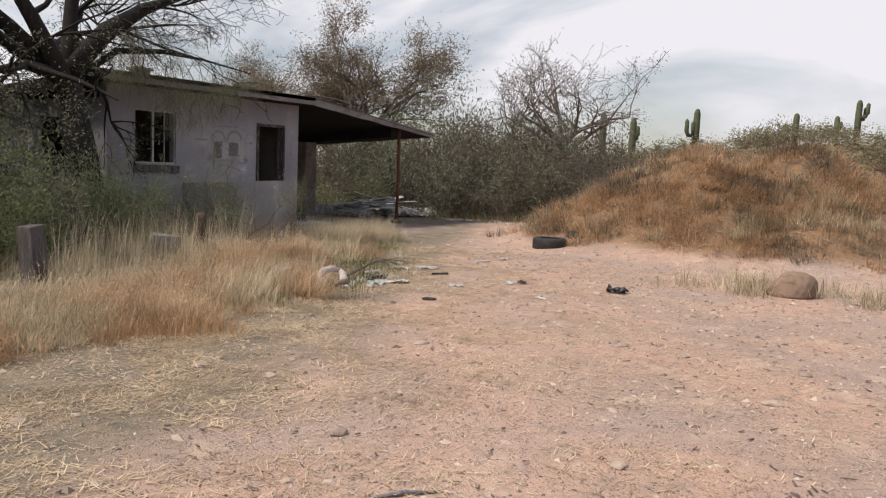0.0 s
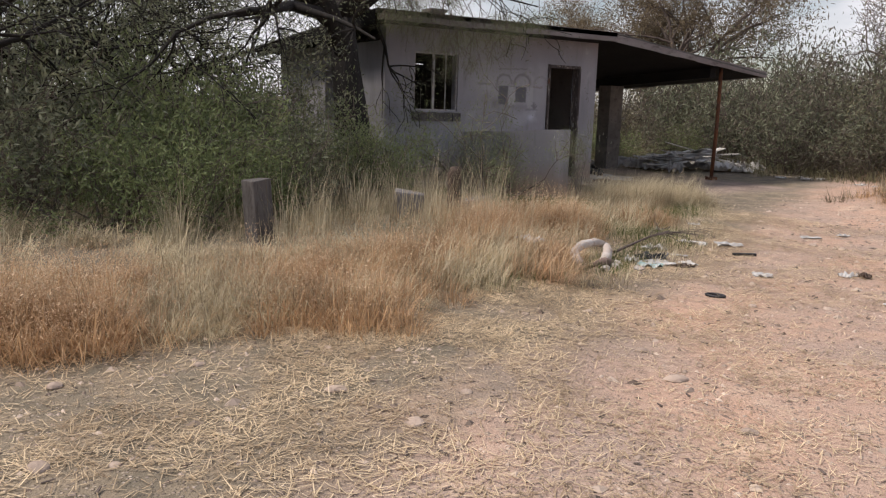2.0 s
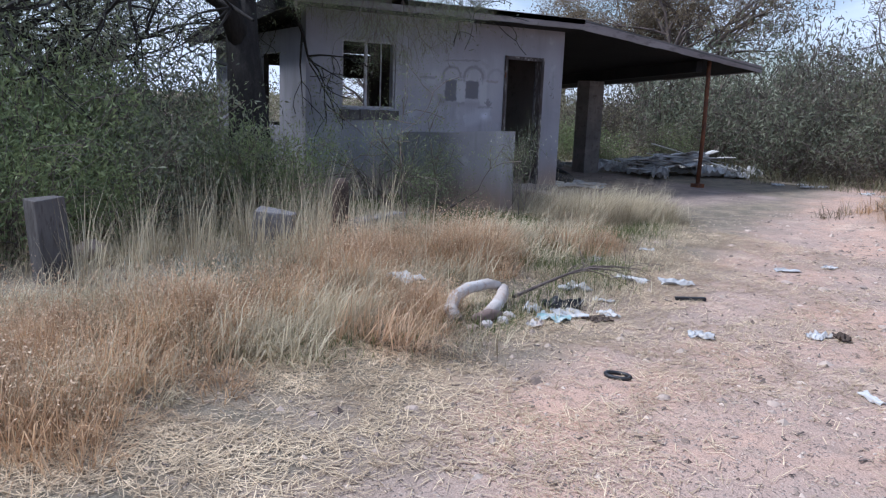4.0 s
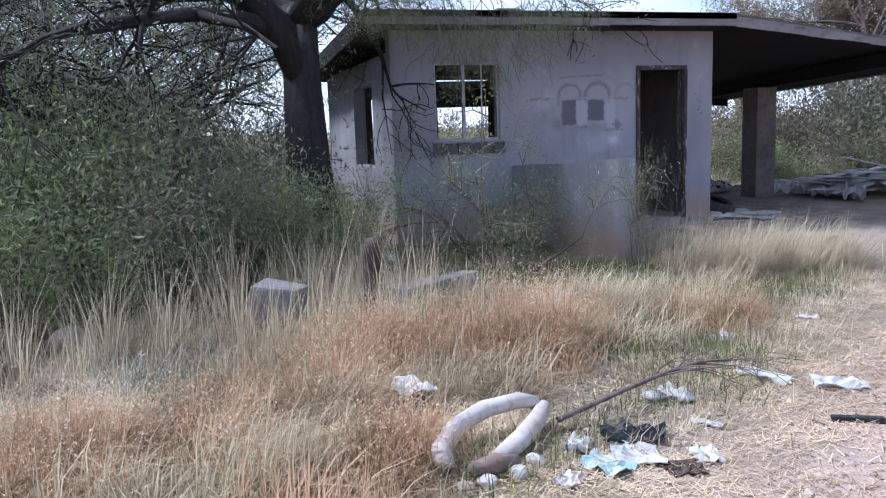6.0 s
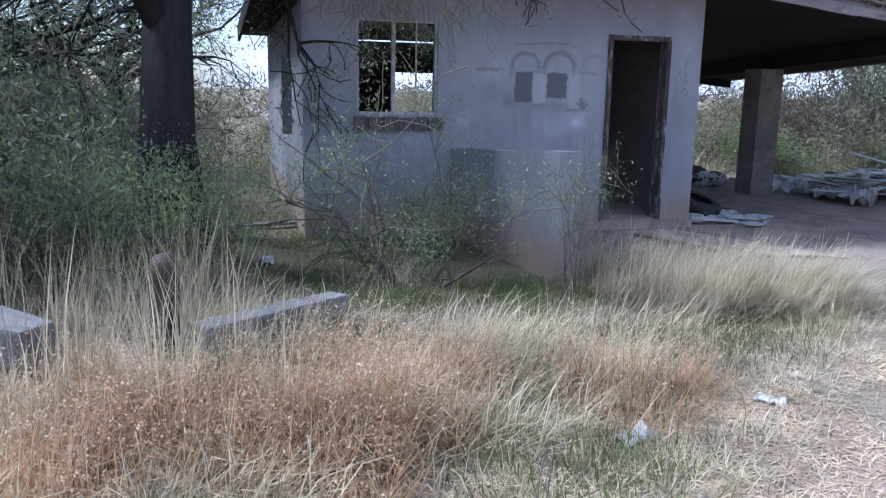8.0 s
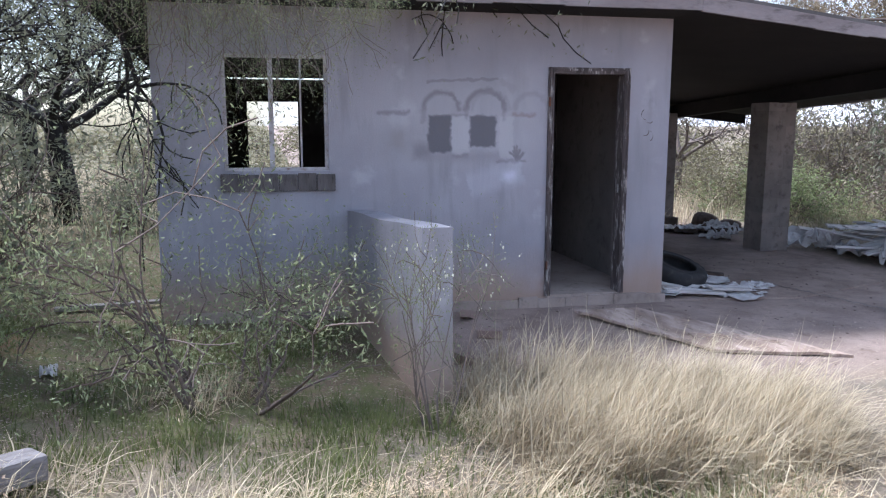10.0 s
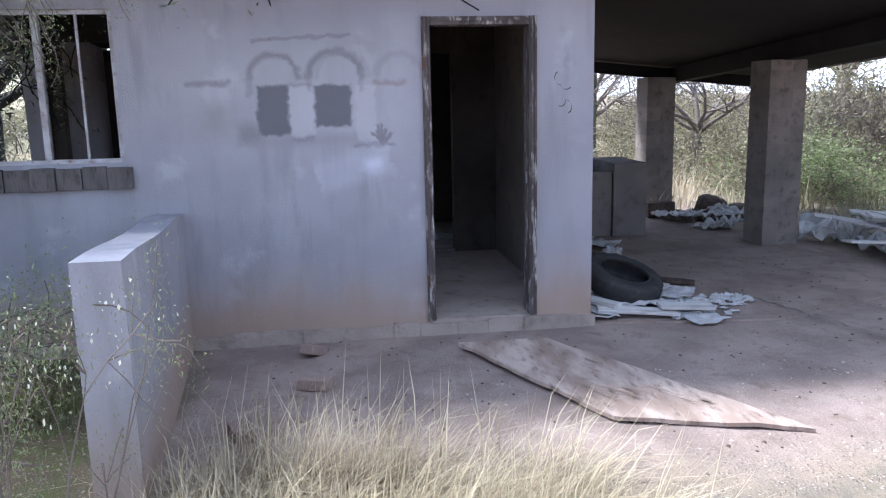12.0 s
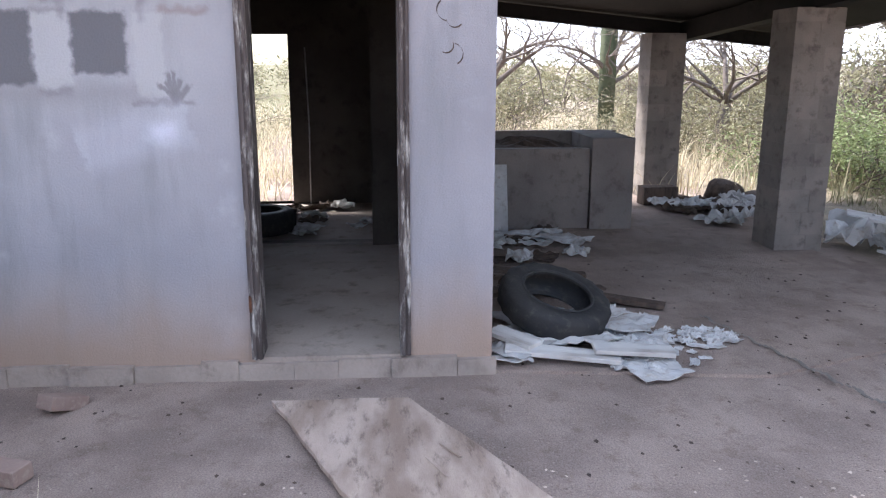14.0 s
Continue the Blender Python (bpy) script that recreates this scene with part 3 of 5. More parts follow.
tagged(part("wall_right", right, M_CEMENT), "grey plastered wall under the carport roof", "wall", kind="structure")
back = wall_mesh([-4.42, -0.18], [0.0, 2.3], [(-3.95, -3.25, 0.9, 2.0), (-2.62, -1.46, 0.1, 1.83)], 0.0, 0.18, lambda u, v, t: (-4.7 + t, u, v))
tagged(part("wall_back", back, M_INSIDE), "rear wall darkened for indoor shade, with an empty doorway and window", "wall", kind="structure")
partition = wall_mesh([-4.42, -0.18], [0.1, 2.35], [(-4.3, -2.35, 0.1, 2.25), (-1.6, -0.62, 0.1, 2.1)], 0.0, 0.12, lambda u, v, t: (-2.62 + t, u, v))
tagged(part("wall_inner", partition, M_INSIDE), "inner wall darkened for indoor shade, with two open doorways", "wall", kind="structure")
tagged(part("floor_inside", Shape().box(-4.7, -4.42, 0.0, -0.2, -0.18, 0.1).box(-0.199, -1.19, 0.0, 0.01, -0.43, 0.104), M_INFLOOR), "dusty bare concrete floor of the house", "floor", kind="structure")
tagged(part("ceiling", Shape().slab([(-4.52, -4.42, 2.36), (-0.2, -4.42, 2.6), (-0.2, -0.18, 2.6), (-4.52, -0.18, 2.36)], 0.04), M_SHADED_BOARDS), "board ceiling coloured near black for shade", "ceiling", kind="structure")
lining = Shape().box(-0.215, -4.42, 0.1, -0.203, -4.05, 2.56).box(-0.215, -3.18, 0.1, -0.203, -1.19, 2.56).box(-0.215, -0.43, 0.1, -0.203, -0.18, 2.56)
tagged(part("wall_lining", lining, M_INSIDE), "stained plaster darkened for indoor shade inside the front wall", "wall", kind="structure")

# the slab foot that stands out below the front wall
foot = Shape()
rng = random.Random(3)
yy = -4.5
while yy < 0.0:
    step = min(rng.uniform(0.14, 0.35), 0.02 - yy)
    if step < 0.03:
        break
    dz, dx = rng.uniform(0.07, 0.095), rng.uniform(0.02, 0.05)
    foot.box(0.0, yy, -0.03, dx, yy + step - 0.002, dz)
    yy += step
tagged(part("foundation_edge", foot, M_INFLOOR), "chipped concrete slab edge along the wall foot", "foundation", kind="structure")


def roof_low(x, y):
    return 2.68 - 0.1 * max(y, 0.0) + 0.06 * (x - 0.5)


def roof_panel(x0, x1, y0, y1, t):
    return Shape().slab([(x, y, roof_low(x, y) + t) for x, y in ((x0, y0), (x1, y0), (x1, y1), (x0, y1))], t)


roof = thing("roof", 0, 0, 0, "low felt-covered roof with boards darkened for shade beneath", "roof", kind="structure")
part("decking", roof_panel(-5.0, 0.46, -5.0, 0.0, 0.06), M_SHADED_BOARDS, roof)
part("decking", roof_panel(-5.8, 0.46, 0.001, 4.45, 0.06), M_SHADED_BOARDS, roof)
top = Shape().slab([(x, y, roof_low(x, y) + 0.14) for x, y in ((-5.03, -5.03), (0.5, -5.03), (0.5, 0.0), (-5.03, 0.0))], 0.076)
part("felt", top, M_ROOFING, roof, "black roofing felt")
part("felt", Shape().slab([(x, y, roof_low(x, y) + 0.14 - 0.02 * y) for x, y in ((-5.83, 0.001), (0.5, 0.001), (0.5, 4.5), (-5.83, 4.5))], 0.03), M_ROOFING, roof, "black roofing felt")


def fascia(p, q, high, low, n=8):
    s = Shape()
    p, q = Vector(p), Vector(q)
    d = (q - p).normalized().cross(Vector((0, 0, 1))) * 0.035
    for i in range(n):
        a, b = p.lerp(q, i / n), p.lerp(q, (i + 1) / n)
        j = 0.006 * math.sin(i * 2.7)
        s.add([a + Vector((0, 0, -low + j)), b + Vector((0, 0, -low + j)), b + Vector((0, 0, high)), a + Vector((0, 0, high)),
               a + d + Vector((0, 0, -low + j)), b + d + Vector((0, 0, -low + j)), b + d + Vector((0, 0, high)), a + d + Vector((0, 0, high))],
              [(0, 1, 2, 3), (7, 6, 5, 4), (4, 5, 1, 0), (3, 2, 6, 7), (0, 3, 7, 4), (1, 5, 6, 2)])
    return s


part("fascia_board", fascia((0.465, -5.0, 2.68), (0.465, 0.0, 2.68), 0.145, 0.02), M_ROOFWOOD, roof, "weathered grey fascia board")
part("fascia_board", fascia((0.465, 0.002, 2.68), (0.465, 4.48, roof_low(0.465, 4.48)), 0.1, 0.03), M_ROOFWOOD, roof, "weathered grey fascia board")
part("fascia_board", fascia((0.46, 4.452, roof_low(0.46, 4.45)), (-5.8, 4.452, roof_low(-5.8, 4.45)), 0.07, 0.02), M_ROOFWOOD, roof)
part("fascia_board", fascia((-5.0, -5.0, roof_low(-5, 0)), (0.46, -5.0, 2.68), 0.13, 0.1), M_SHADED_BOARDS, roof)

def beam(p, q, w, h):
    p, q = Vector(p), Vector(q)
    d = (q - p).normalized().cross(Vector((0, 0, 1))) * w / 2
    return Shape().slab([tuple(p + d), tuple(q + d), tuple(q - d), tuple(p - d)], h)


part("beam", beam((0.3, 2.98, roof_low(0.3, 2.98) - 0.03), (-5.5, 2.98, roof_low(-5.5, 2.98) - 0.03), 0.16, 0.2), M_SHADED_BOARDS, roof, "timber beam darkened for shade")
part("beam", beam((-5.4, 0.0, roof_low(-5.4, 0.0) - 0.03), (-5.4, 4.3, roof_low(-5.4, 4.3) - 0.03), 0.14, 0.15), M_SHADED_BOARDS, roof, "timber beam darkened for shade")
part("flue", Shape().box(-3.2, -2.0, 2.5, -2.9, -1.7, 3.3).box(-3.25, -2.05, 3.3, -2.85, -1.65, 3.36), M_CEMENT, roof, "squat cement flue")

# door frame
door_frame = thing("door_1", 0, 0, 0.1, "empty doorway with a peeling metal frame", "door frame", kind="structure")
for y0, y1 in ((-1.205, -1.15), (-0.468, -0.413)):
    part("jamb", Shape().box(-0.14, y0, 0.0, 0.022, y1, 2.095).box(-0.06, y0 + 0.012, 0.0, 0.034, y0 + 0.026, 2.095).box(-0.06, y1 - 0.016, 0.0, 0.03, y1 - 0.006, 2.095), M_FRAME, door_frame)
part("head", Shape().box(-0.14, -1.149, 2.04, 0.022, -0.469, 2.095).box(-0.06, -1.149, 2.066, 0.033, -0.469, 2.082), M_FRAME, door_frame)
part("hinge", Shape().box(0.02, -1.203, 0.25, 0.04, -1.19, 0.33), M_RUST, door_frame)
part("hinge", Shape().box(0.02, -1.203, 1.75, 0.04, -1.19, 1.83), M_RUST, door_frame)
part("strike_plate", Shape().box(-0.07, -0.4712, 0.95, -0.04, -0.4682, 1.03), M_STEEL, door_frame, "small bright strike plate")

# window frame and sill
window = thing("window_1", 0, -3.615, 1.29, "broken steel casement window without glass", "window", kind="structure")
for a, b in ((-0.435, -0.405), (-0.06, -0.02), (0.405, 0.435)):
    part("window_frame", Shape().box(-0.07, a, 0.0, -0.03, b, 0.97), M_STEEL, window)
part("window_frame", Shape().box(-0.072, -0.405, 0.0, -0.028, -0.06, 0.028).box(-0.072, -0.02, 0.0, -0.028, 0.405, 0.028), M_STEEL, window)
part("window_frame", Shape().box(-0.072, -0.405, 0.942, -0.028, -0.06, 0.97).box(-0.072, -0.02, 0.942, -0.028, 0.405, 0.97), M_STEEL, window)
part("glazing_bar", Shape().box(-0.06, 0.2, 0.028, -0.04, 0.215, 0.942), M_STEEL, window)
sill = Shape()
for i in range(6):
    sill.box(-0.02, -0.47 + i * 0.16, -0.17, 0.035 + 0.012 * math.sin(i * 4.1), -0.315 + i * 0.16, -0.02 - 0.008 * (i % 2))
part("window_sill", sill, M_POST, window, "rough brown masonry sill", bevel=0.006)

# garden wall beside the door
low = Shape()
n = 8
for i in range(n):
    a, b = i / n, (i + 1) / n
    P = lambda u, s, z: (0.002 + 2.37 * u, -3.03 + 0.2 * u + (0.19 if s else 0.0), z + (0.14 * u if z > 0 else 0.0) + 0.008 * math.sin(u * 9))
    low.add([P(a, 0, -0.1), P(b, 0, -0.1), P(b, 1, -0.1), P(a, 1, -0.1), P(a, 0, 0.94), P(b, 0, 0.94), P(b, 1, 0.94), P(a, 1, 0.94)],
            [(0, 1, 5, 4), (2, 3, 7, 6), (4, 5, 6, 7)] + ([(1, 2, 6, 5)] if i == n - 1 else []))
tagged(part("garden_wall", low, M_STUCCO), "low grey stuccoed garden wall with a pale worn top", "wall", kind="structure")

# ---- carport ----
slab = Shape().slab([(-5.7, 0.0, 0.008), (0.02, 0.0, 0.008), (0.2, 1.4, 0.008), (-0.3, 2.75, 0.008), (-1.9, 3.1, 0.008), (-5.7, 3.1, 0.008)], 0.1)
tagged(part("carport_slab", slab, M_GROUND), "dirty cracked concrete carport slab", "floor", kind="structure")


def pier(name, x0, x1, y0, y1, top, label):
    """A pier of cement blocks, course by course."""
    p = thing(name, (x0 + x1) / 2, (y0 + y1) / 2, 0.0, label, "pier", "carport piers", "structure")
    w, d, z, i = x1 - x0, y1 - y0, -0.05, 0
    core = Shape().box(-w / 2 + 0.004, -d / 2 + 0.004, -0.05, w / 2 - 0.004, d / 2 - 0.004, top)
    part("core", core, M_BLOCK, p)
    while z < top - 0.02:
        h = min(0.19, top - z)
        part("block", Shape().box(-w / 2, -d / 2, z, w / 2, -0.006 if i % 2 else 0.05, z + h - 0.006), M_BLOCK, p)
        part("block", Shape().box(-w / 2, 0.006 if i % 2 else 0.062, z, w / 2, d / 2, z + h - 0.006), M_BLOCK, p)
        z, i = z + 0.192, i + 1
    return p


pier("pier", -2.85, -2.45, 2.75, 3.16, 1.98, "grey cement-block carport pier")
pier("pier", -5.5, -5.1, 2.5, 2.9, 1.88, "brown cement-block carport pier at the rear corner")
post = thing("carport_post", 0.3, 3.23, 0.05, "thin rusted steel post under the roof edge", "post")
part("shaft", Shape().tube([(0, 0, 0.0), (0.02, 0, 1.0), (0, 0, 2.3)], [0.04, 0.04, 0.04], 10), M_RUST, post, smooth=True)
part("foot_plate", Shape().box(-0.09, -0.09, -0.06, 0.09, 0.09, 0.012), M_RUST, post)

planter = thing("planter", -3.9, 1.0, 0.0, "grey cement planter box filled with dry earth", "planter")
part("front_wall", Shape().box(0.3, -0.95, 0.0, 0.42, 0.42, 0.77), M_CEMENT, planter, bevel=0.01)
part("back_wall", Shape().box(-0.5, -0.95, 0.0, -0.38, 0.9, 0.87), M_CEMENT, planter, bevel=0.01)
part("side_wall", Shape().box(-0.378, 0.422, 0.0, 0.47, 0.83, 0.87), M_CEMENT, planter, bevel=0.01)
soil = Shape()
for i in range(13):
    for j in range(13):
        x, y = -0.38 + 0.68 * i / 12, -0.95 + 1.37 * j / 12
        soil.v.append((x, y, 0.7 + 0.14 * math.exp(-((x + 0.1) ** 2 + (y + 0.1) ** 2) * 6) + 0.05 * noise.noise(Vector((x * 9, y * 9, 0)))))
soil.f = [(i * 13 + j, (i + 1) * 13 + j, (i + 1) * 13 + j + 1, i * 13 + j + 1) for i in range(12) for j in range(12)]
part("soil", soil, M_STUMP, planter, "dry leaf-strewn earth")

# ---- growing things ----
def blades_mesh(name, base, height, lean, width, heading, curl):
    """Grass blades: each a tapering bent strip on its own base point."""
    n = len(base)
    side = np.stack([-np.sin(heading), np.cos(heading), np.zeros(n)], 1)
    fwd = np.stack([np.cos(heading), np.sin(heading), np.zeros(n)], 1)
    up = np.array([0.0, 0.0, 1.0])
    mid = base + fwd * (np.sin(lean) * height * 0.55)[:, None] + up * (np.cos(lean) * height * 0.55)[:, None]
    l2 = lean + curl
    tip = mid + fwd * (np.sin(l2) * height * 0.45)[:, None] + up * (np.cos(l2) * height * 0.45)[:, None]
    tip[:, 2] = np.maximum(tip[:, 2], base[:, 2] + 0.01)
    w = width[:, None] / 2
    v = np.stack([base - side * w, base + side * w, mid - side * w * 0.75, mid + side * w * 0.75, tip], 1).reshape(-1, 3)
    k = np.arange(n)[:, None] * 5
    loops = np.concatenate([k + np.array([[0, 1, 3, 2]]), k + np.array([[2, 3, 4]])], 1).ravel()
    starts = (np.arange(n)[:, None] * 7 + np.array([[0, 4]])).ravel()
    me = bpy.data.meshes.new(name)
    me.vertices.add(len(v)), me.loops.add(len(loops)), me.polygons.add(len(starts))
    me.vertices.foreach_set("co", v.astype(np.float32).ravel())
    me.loops.foreach_set("vertex_index", loops.astype(np.int32))
    me.polygons.foreach_set("loop_start", starts.astype(np.int32))
    me.update(calc_edges=True)
    return me


def tufts(name, spots, blades, tall, material, label, seed, spread=0.09, lean=0.35, width=0.005, curl=0.5, wind=None):
    """Tufts of grass at spots (x, y, size), all one body of grass."""
    r = np.random.RandomState(seed)
    base, hgt, size = [], [], []
    for x, y, s in spots:
        m = max(6, int(blades * (0.6 + 0.8 * r.rand())))
        o = r.normal(0, spread * s, (m, 2))
        z0 = ground_z(x, y)
        base.append(np.column_stack([x + o[:, 0], y + o[:, 1], np.full(m, z0 - 0.02)]))
        hgt.append(tall * s * (0.45 + 0.65 * r.rand(m)))
        size.append(np.arctan2(o[:, 1], o[:, 0]) + r.normal(0, 0.7, m))
    base, hgt, head = np.concatenate(base), np.concatenate(hgt), np.concatenate(size)
    n = len(base)
    ln = np.abs(r.normal(lean, lean * 0.6, n))
    if wind is not None:
        head = np.where(r.rand(n) < 0.75, wind + r.normal(0, 0.5, n), head)
    me = blades_mesh(name, base, hgt, ln, width * (0.6 + 0.8 * r.rand(n)), head, curl * r.rand(n) * 1.6)
    me.materials.append(material)
    return tagged(new(name, me), label, "grass", kind="stuff")


def scatter(count, x0, x1, y0, y1, keep, seed, smin=0.6, smax=1.25):
    r, out = random.Random(seed), []
    for _ in range(count * 30):
        x, y = r.uniform(x0, x1), r.uniform(y0, y1)
        if r.random() < keep(x, y):
            out.append((x, y, r.uniform(smin, smax)))
            if len(out) == count:
                break
    return out


def verge(y):
    """x of the line where the grass gives way to the drive."""
    if y < -8.8:
        return 7.6 + (y + 8.8) * 0.25
    if y < -4.0:
        return 5.4 + (-4.0 - y) * 0.46
    return 5.4 - (y + 4.0) * 0.75


def clumps(count, x0, x1, y0, y1, keep, seed, per=(6, 13), radius=(0.14, 0.38)):
    """Tufts drawn together into rounded clumps, taller in the middle."""
    r, out = random.Random(seed), []
    for x, y, s_ in scatter(count, x0, x1, y0, y1, keep, seed, 0.7, 1.3):
        rad = r.uniform(*radius) * s_
        for _ in range(r.randint(*per)):
            a, d = r.uniform(0, 6.283), rad * math.sqrt(r.random())
            out.append((x + d * math.cos(a), y + d * math.sin(a), s_ * (1.0 - 0.5 * (d / rad) ** 2) * r.uniform(0.75, 1.1)))
    return out


def patchy(x, y, scale, seed):
    return 0.5 + 0.9 * noise.noise(Vector((x * scale, y * scale, seed)))


def grow(r, start, way, length, radius, level, sticks, tips, wander=0.25, droop=0.0, fork=3, shrink=0.62, segs=4):
    """One limb and, from it, its branches; sticks are (points, radii), tips are places for leaves."""
    pts, rad, p, d = [start.copy()], [radius], start.copy(), way.normalized()
    for i in range(segs):
        d = (d + Vector((r.gauss(0, 1), r.gauss(0, 1), r.gauss(0, 0.7))) * wander + Vector((0, 0, -droop))).normalized()
        p = p + d * length / segs
        pts.append(p.copy())
        rad.append(radius * (1 - 0.72 * (i + 1) / segs))
        if level == 0:
            tips.append((p.copy(), d.copy()))
    sticks.append((pts, rad))
    if level > 0:
        for k in range(fork + r.randint(0, 1)):
            i = r.randint(max(1, segs // 2), segs)
            out = Vector((r.gauss(0, 1), r.gauss(0, 1), r.gauss(0.15, 0.6))).normalized()
            grow(r, pts[i], d * 0.75 + out * 0.75, length * shrink * r.uniform(0.75, 1.2), max(rad[i] * 0.75, radius * 0.3), level - 1, sticks, tips, wander * 1.1, droop * 1.3, fork, shrink, segs)


def sticks_mesh(name, sticks, least=0.0):
    s = Shape()
    for pts, rad in sticks:
        s.tube(pts, [max(q, least) for q in rad], 7 if rad[0] > 0.05 else (4 if rad[0] > 0.012 else 3), cap=False)
    return s.mesh(name, True)


def leaves_mesh(name, tips, per_tip, size, spread, seed, narrow=0.27):
    size *= 1.7
    r = np.random.RandomState(seed)
    c = np.array([tuple(p) for p, d in tips])
    c = np.repeat(c, per_tip, 0) + r.normal(0, spread, (len(tips) * per_tip, 3))
    n = len(c)
    a, b = r.normal(0, 1, (n, 3)), r.normal(0, 1, (n, 3))
    a /= np.linalg.norm(a, axis=1)[:, None]
    b -= a * (a * b).sum(1)[:, None]
    b /= np.linalg.norm(b, axis=1)[:, None]
    s = (size * (0.5 + r.rand(n)))[:, None]
    v = np.stack([c - a * s, c + b * s * narrow, c + a * s, c - b * s * narrow], 1).reshape(-1, 3)
    me = bpy.data.meshes.new(name)
    me.vertices.add(4 * n), me.loops.add(4 * n), me.polygons.add(n)
    me.vertices.foreach_set("co", v.astype(np.float32).ravel())
    me.loops.foreach_set("vertex_index", np.arange(4 * n, dtype=np.int32))
    me.polygons.foreach_set("loop_start", np.arange(0, 4 * n, 4, dtype=np.int32))
    me.update(calc_edges=True)
    return me


def shrub(seed, x, y, high, wide, leaf, twig, per_tip, size, label, stems=13, group="scrub", spread=0.09, level=2):
    """A many-stemmed bush: branches and a ragged crown of small leaves, one metre tall before scaling."""
    r = random.Random(seed)
    sticks, tips = [], []
    for i in range(stems):
        a = r.uniform(0, 6.283)
        t = r.uniform(0.1, 1.05)
        way = Vector((math.cos(a) * t, math.sin(a) * t, 1.0))
        grow(r, Vector((math.cos(a) * 0.07, math.sin(a) * 0.07, -0.05)), way, r.uniform(0.4, 0.62), 0.011, level, sticks, tips, 0.22, 0.03, 3, 0.6, 3)
    ob = thing("shrub", x, y, ground_z(x, y), label, "shrub", group)
    ob.scale = (wide, wide, high)
    part("branchwork", sticks_mesh("branchwork", sticks, 0.0025), twig, ob)
    if per_tip:
        part("foliage", leaves_mesh("foliage", tips, per_tip, size, spread, seed), leaf, ob)
    return ob


def tree(seed, x, y, label, trunk_r, trunk_h, limbs, limb_len, leaf, bark, per_tip, size, level=3, droop=0.0, lean=(0, 0), spread=0.1, fork=3, up=0.75, sink=0.1, group="", arc=(0.0, 6.283)):
    r = random.Random(seed)
    sticks, tips = [], []
    top = Vector((lean[0], lean[1], trunk_h))
    pts = [Vector((0, 0, -sink)), Vector((lean[0] * 0.2 + 0.03, lean[1] * 0.15, trunk_h * 0.33)), Vector((lean[0] * 0.55 - 0.02, lean[1] * 0.6, trunk_h * 0.7)), top]
    trunk = Shape().tube(pts, [trunk_r * 1.5, trunk_r * 1.05, trunk_r * 0.95, trunk_r * 0.8], 12)
    for i in range(limbs):
        a = arc[0] + (arc[1] - arc[0]) * (i + 0.5) / limbs + r.uniform(-0.3, 0.3)
        start = pts[2].lerp(top, r.uniform(0.3, 1.0))
        grow(r, start, Vector((math.cos(a), math.sin(a), up * r.uniform(0.6, 1.5))), limb_len * r.uniform(0.8, 1.2), trunk_r * 0.52, level, sticks, tips, 0.2, droop, fork, 0.6, 4)
    ob = thing("tree", x, y, ground_z(x, y), label, "tree", group)
    part("trunk", roughen(roughen(trunk, 0.06, 2.3, seed), 0.03, 7, seed), bark, ob, smooth=True)
    part("boughwork", sticks_mesh("boughwork", sticks, 0.006), bark, ob)
    if per_tip:
        part("crown", leaves_mesh("crown", tips, per_tip, size, spread, seed), leaf, ob)
    return ob


def again(ob, spots, seed):
    """More of the same plant: spots are (x, y, height scale, width scale)."""
    r = random.Random(seed)
    for x, y, h, w in spots:
        m = pose(x, y, ground_z(x, y), 0, 0, r.uniform(0, 360))
        base = ob.scale
        copy_thing(ob, m @ Matrix.Diagonal((w / base[0], w / base[1], h / base[2], 1)))


# the old mesquite beside the house, and the trees behind
mesquite = tree(11, 1.5, -5.85, "old dark mesquite tree with drooping fine branches", 0.22, 2.5, 9, 2.6, M_LEAF_DARK, M_BARK, 7, 0.014, 3, 0.05, (-0.7, 0.05), 0.1, 4, arc=(2.1, 5.2))
for fork in (((-0.38, 0.0, 1.75), (-0.3, -0.28, 2.35), (-0.15, -0.75, 3.0), (-0.2, -1.25, 3.8)), ((-0.6, 0.04, 2.2), (-0.7, 0.12, 2.8), (-0.62, 0.1, 3.4), (-0.75, 0.3, 4.2)), ((-0.62, 0.04, 2.3), (-0.3, 0.5, 3.0), (-0.4, 1.2, 3.5), (-0.5, 2.1, 3.9))):
    part("fork_stem", roughen(roughen(Shape().tube(fork, [0.14, 0.125, 0.1, 0.05], 10), 0.05, 2.1), 0.02, 8), M_BARK, mesquite, smooth=True)
over = random.Random(61)
sticks, tips = [], []
for i in range(9):
    grow(over, Vector((-0.5, 0.6 + 0.2 * i, 3.3 + 0.06 * i)), Vector((over.uniform(-0.4, 0.9), over.uniform(0.1, 1.0), over.uniform(0.0, 0.7))), 1.0, 0.022, 3, sticks, tips, 0.2, 0.03, 3, 0.62, 4)
part("bare_branchwork", sticks_mesh("bare_branchwork", sticks, 0.004), M_BARK, mesquite, "fine bare dark boughs over the roof")
back_mesquite = tree(12, -3.6, -9.6, "dark leafy mesquite tree behind the yard", 0.17, 1.8, 7, 2.3, M_LEAF_DARK, M_BARK, 5, 0.022, 3, 0.04, (0.2, 0.1), 0.15, 4, group="mesquite trees")
again(back_mesquite, [(-7.5, -7.0, 1.0, 1.0), (-2.0, -13.0, 1.1, 1.2), (-9.0, -12.5, 1.2, 1.2), (1.2, -11.6, 0.85, 0.9), (-6.5, -16, 1.2, 1.2), (-13, -9, 1.1, 1.1), (-0.8, -8.3, 0.8, 0.8)], 5)
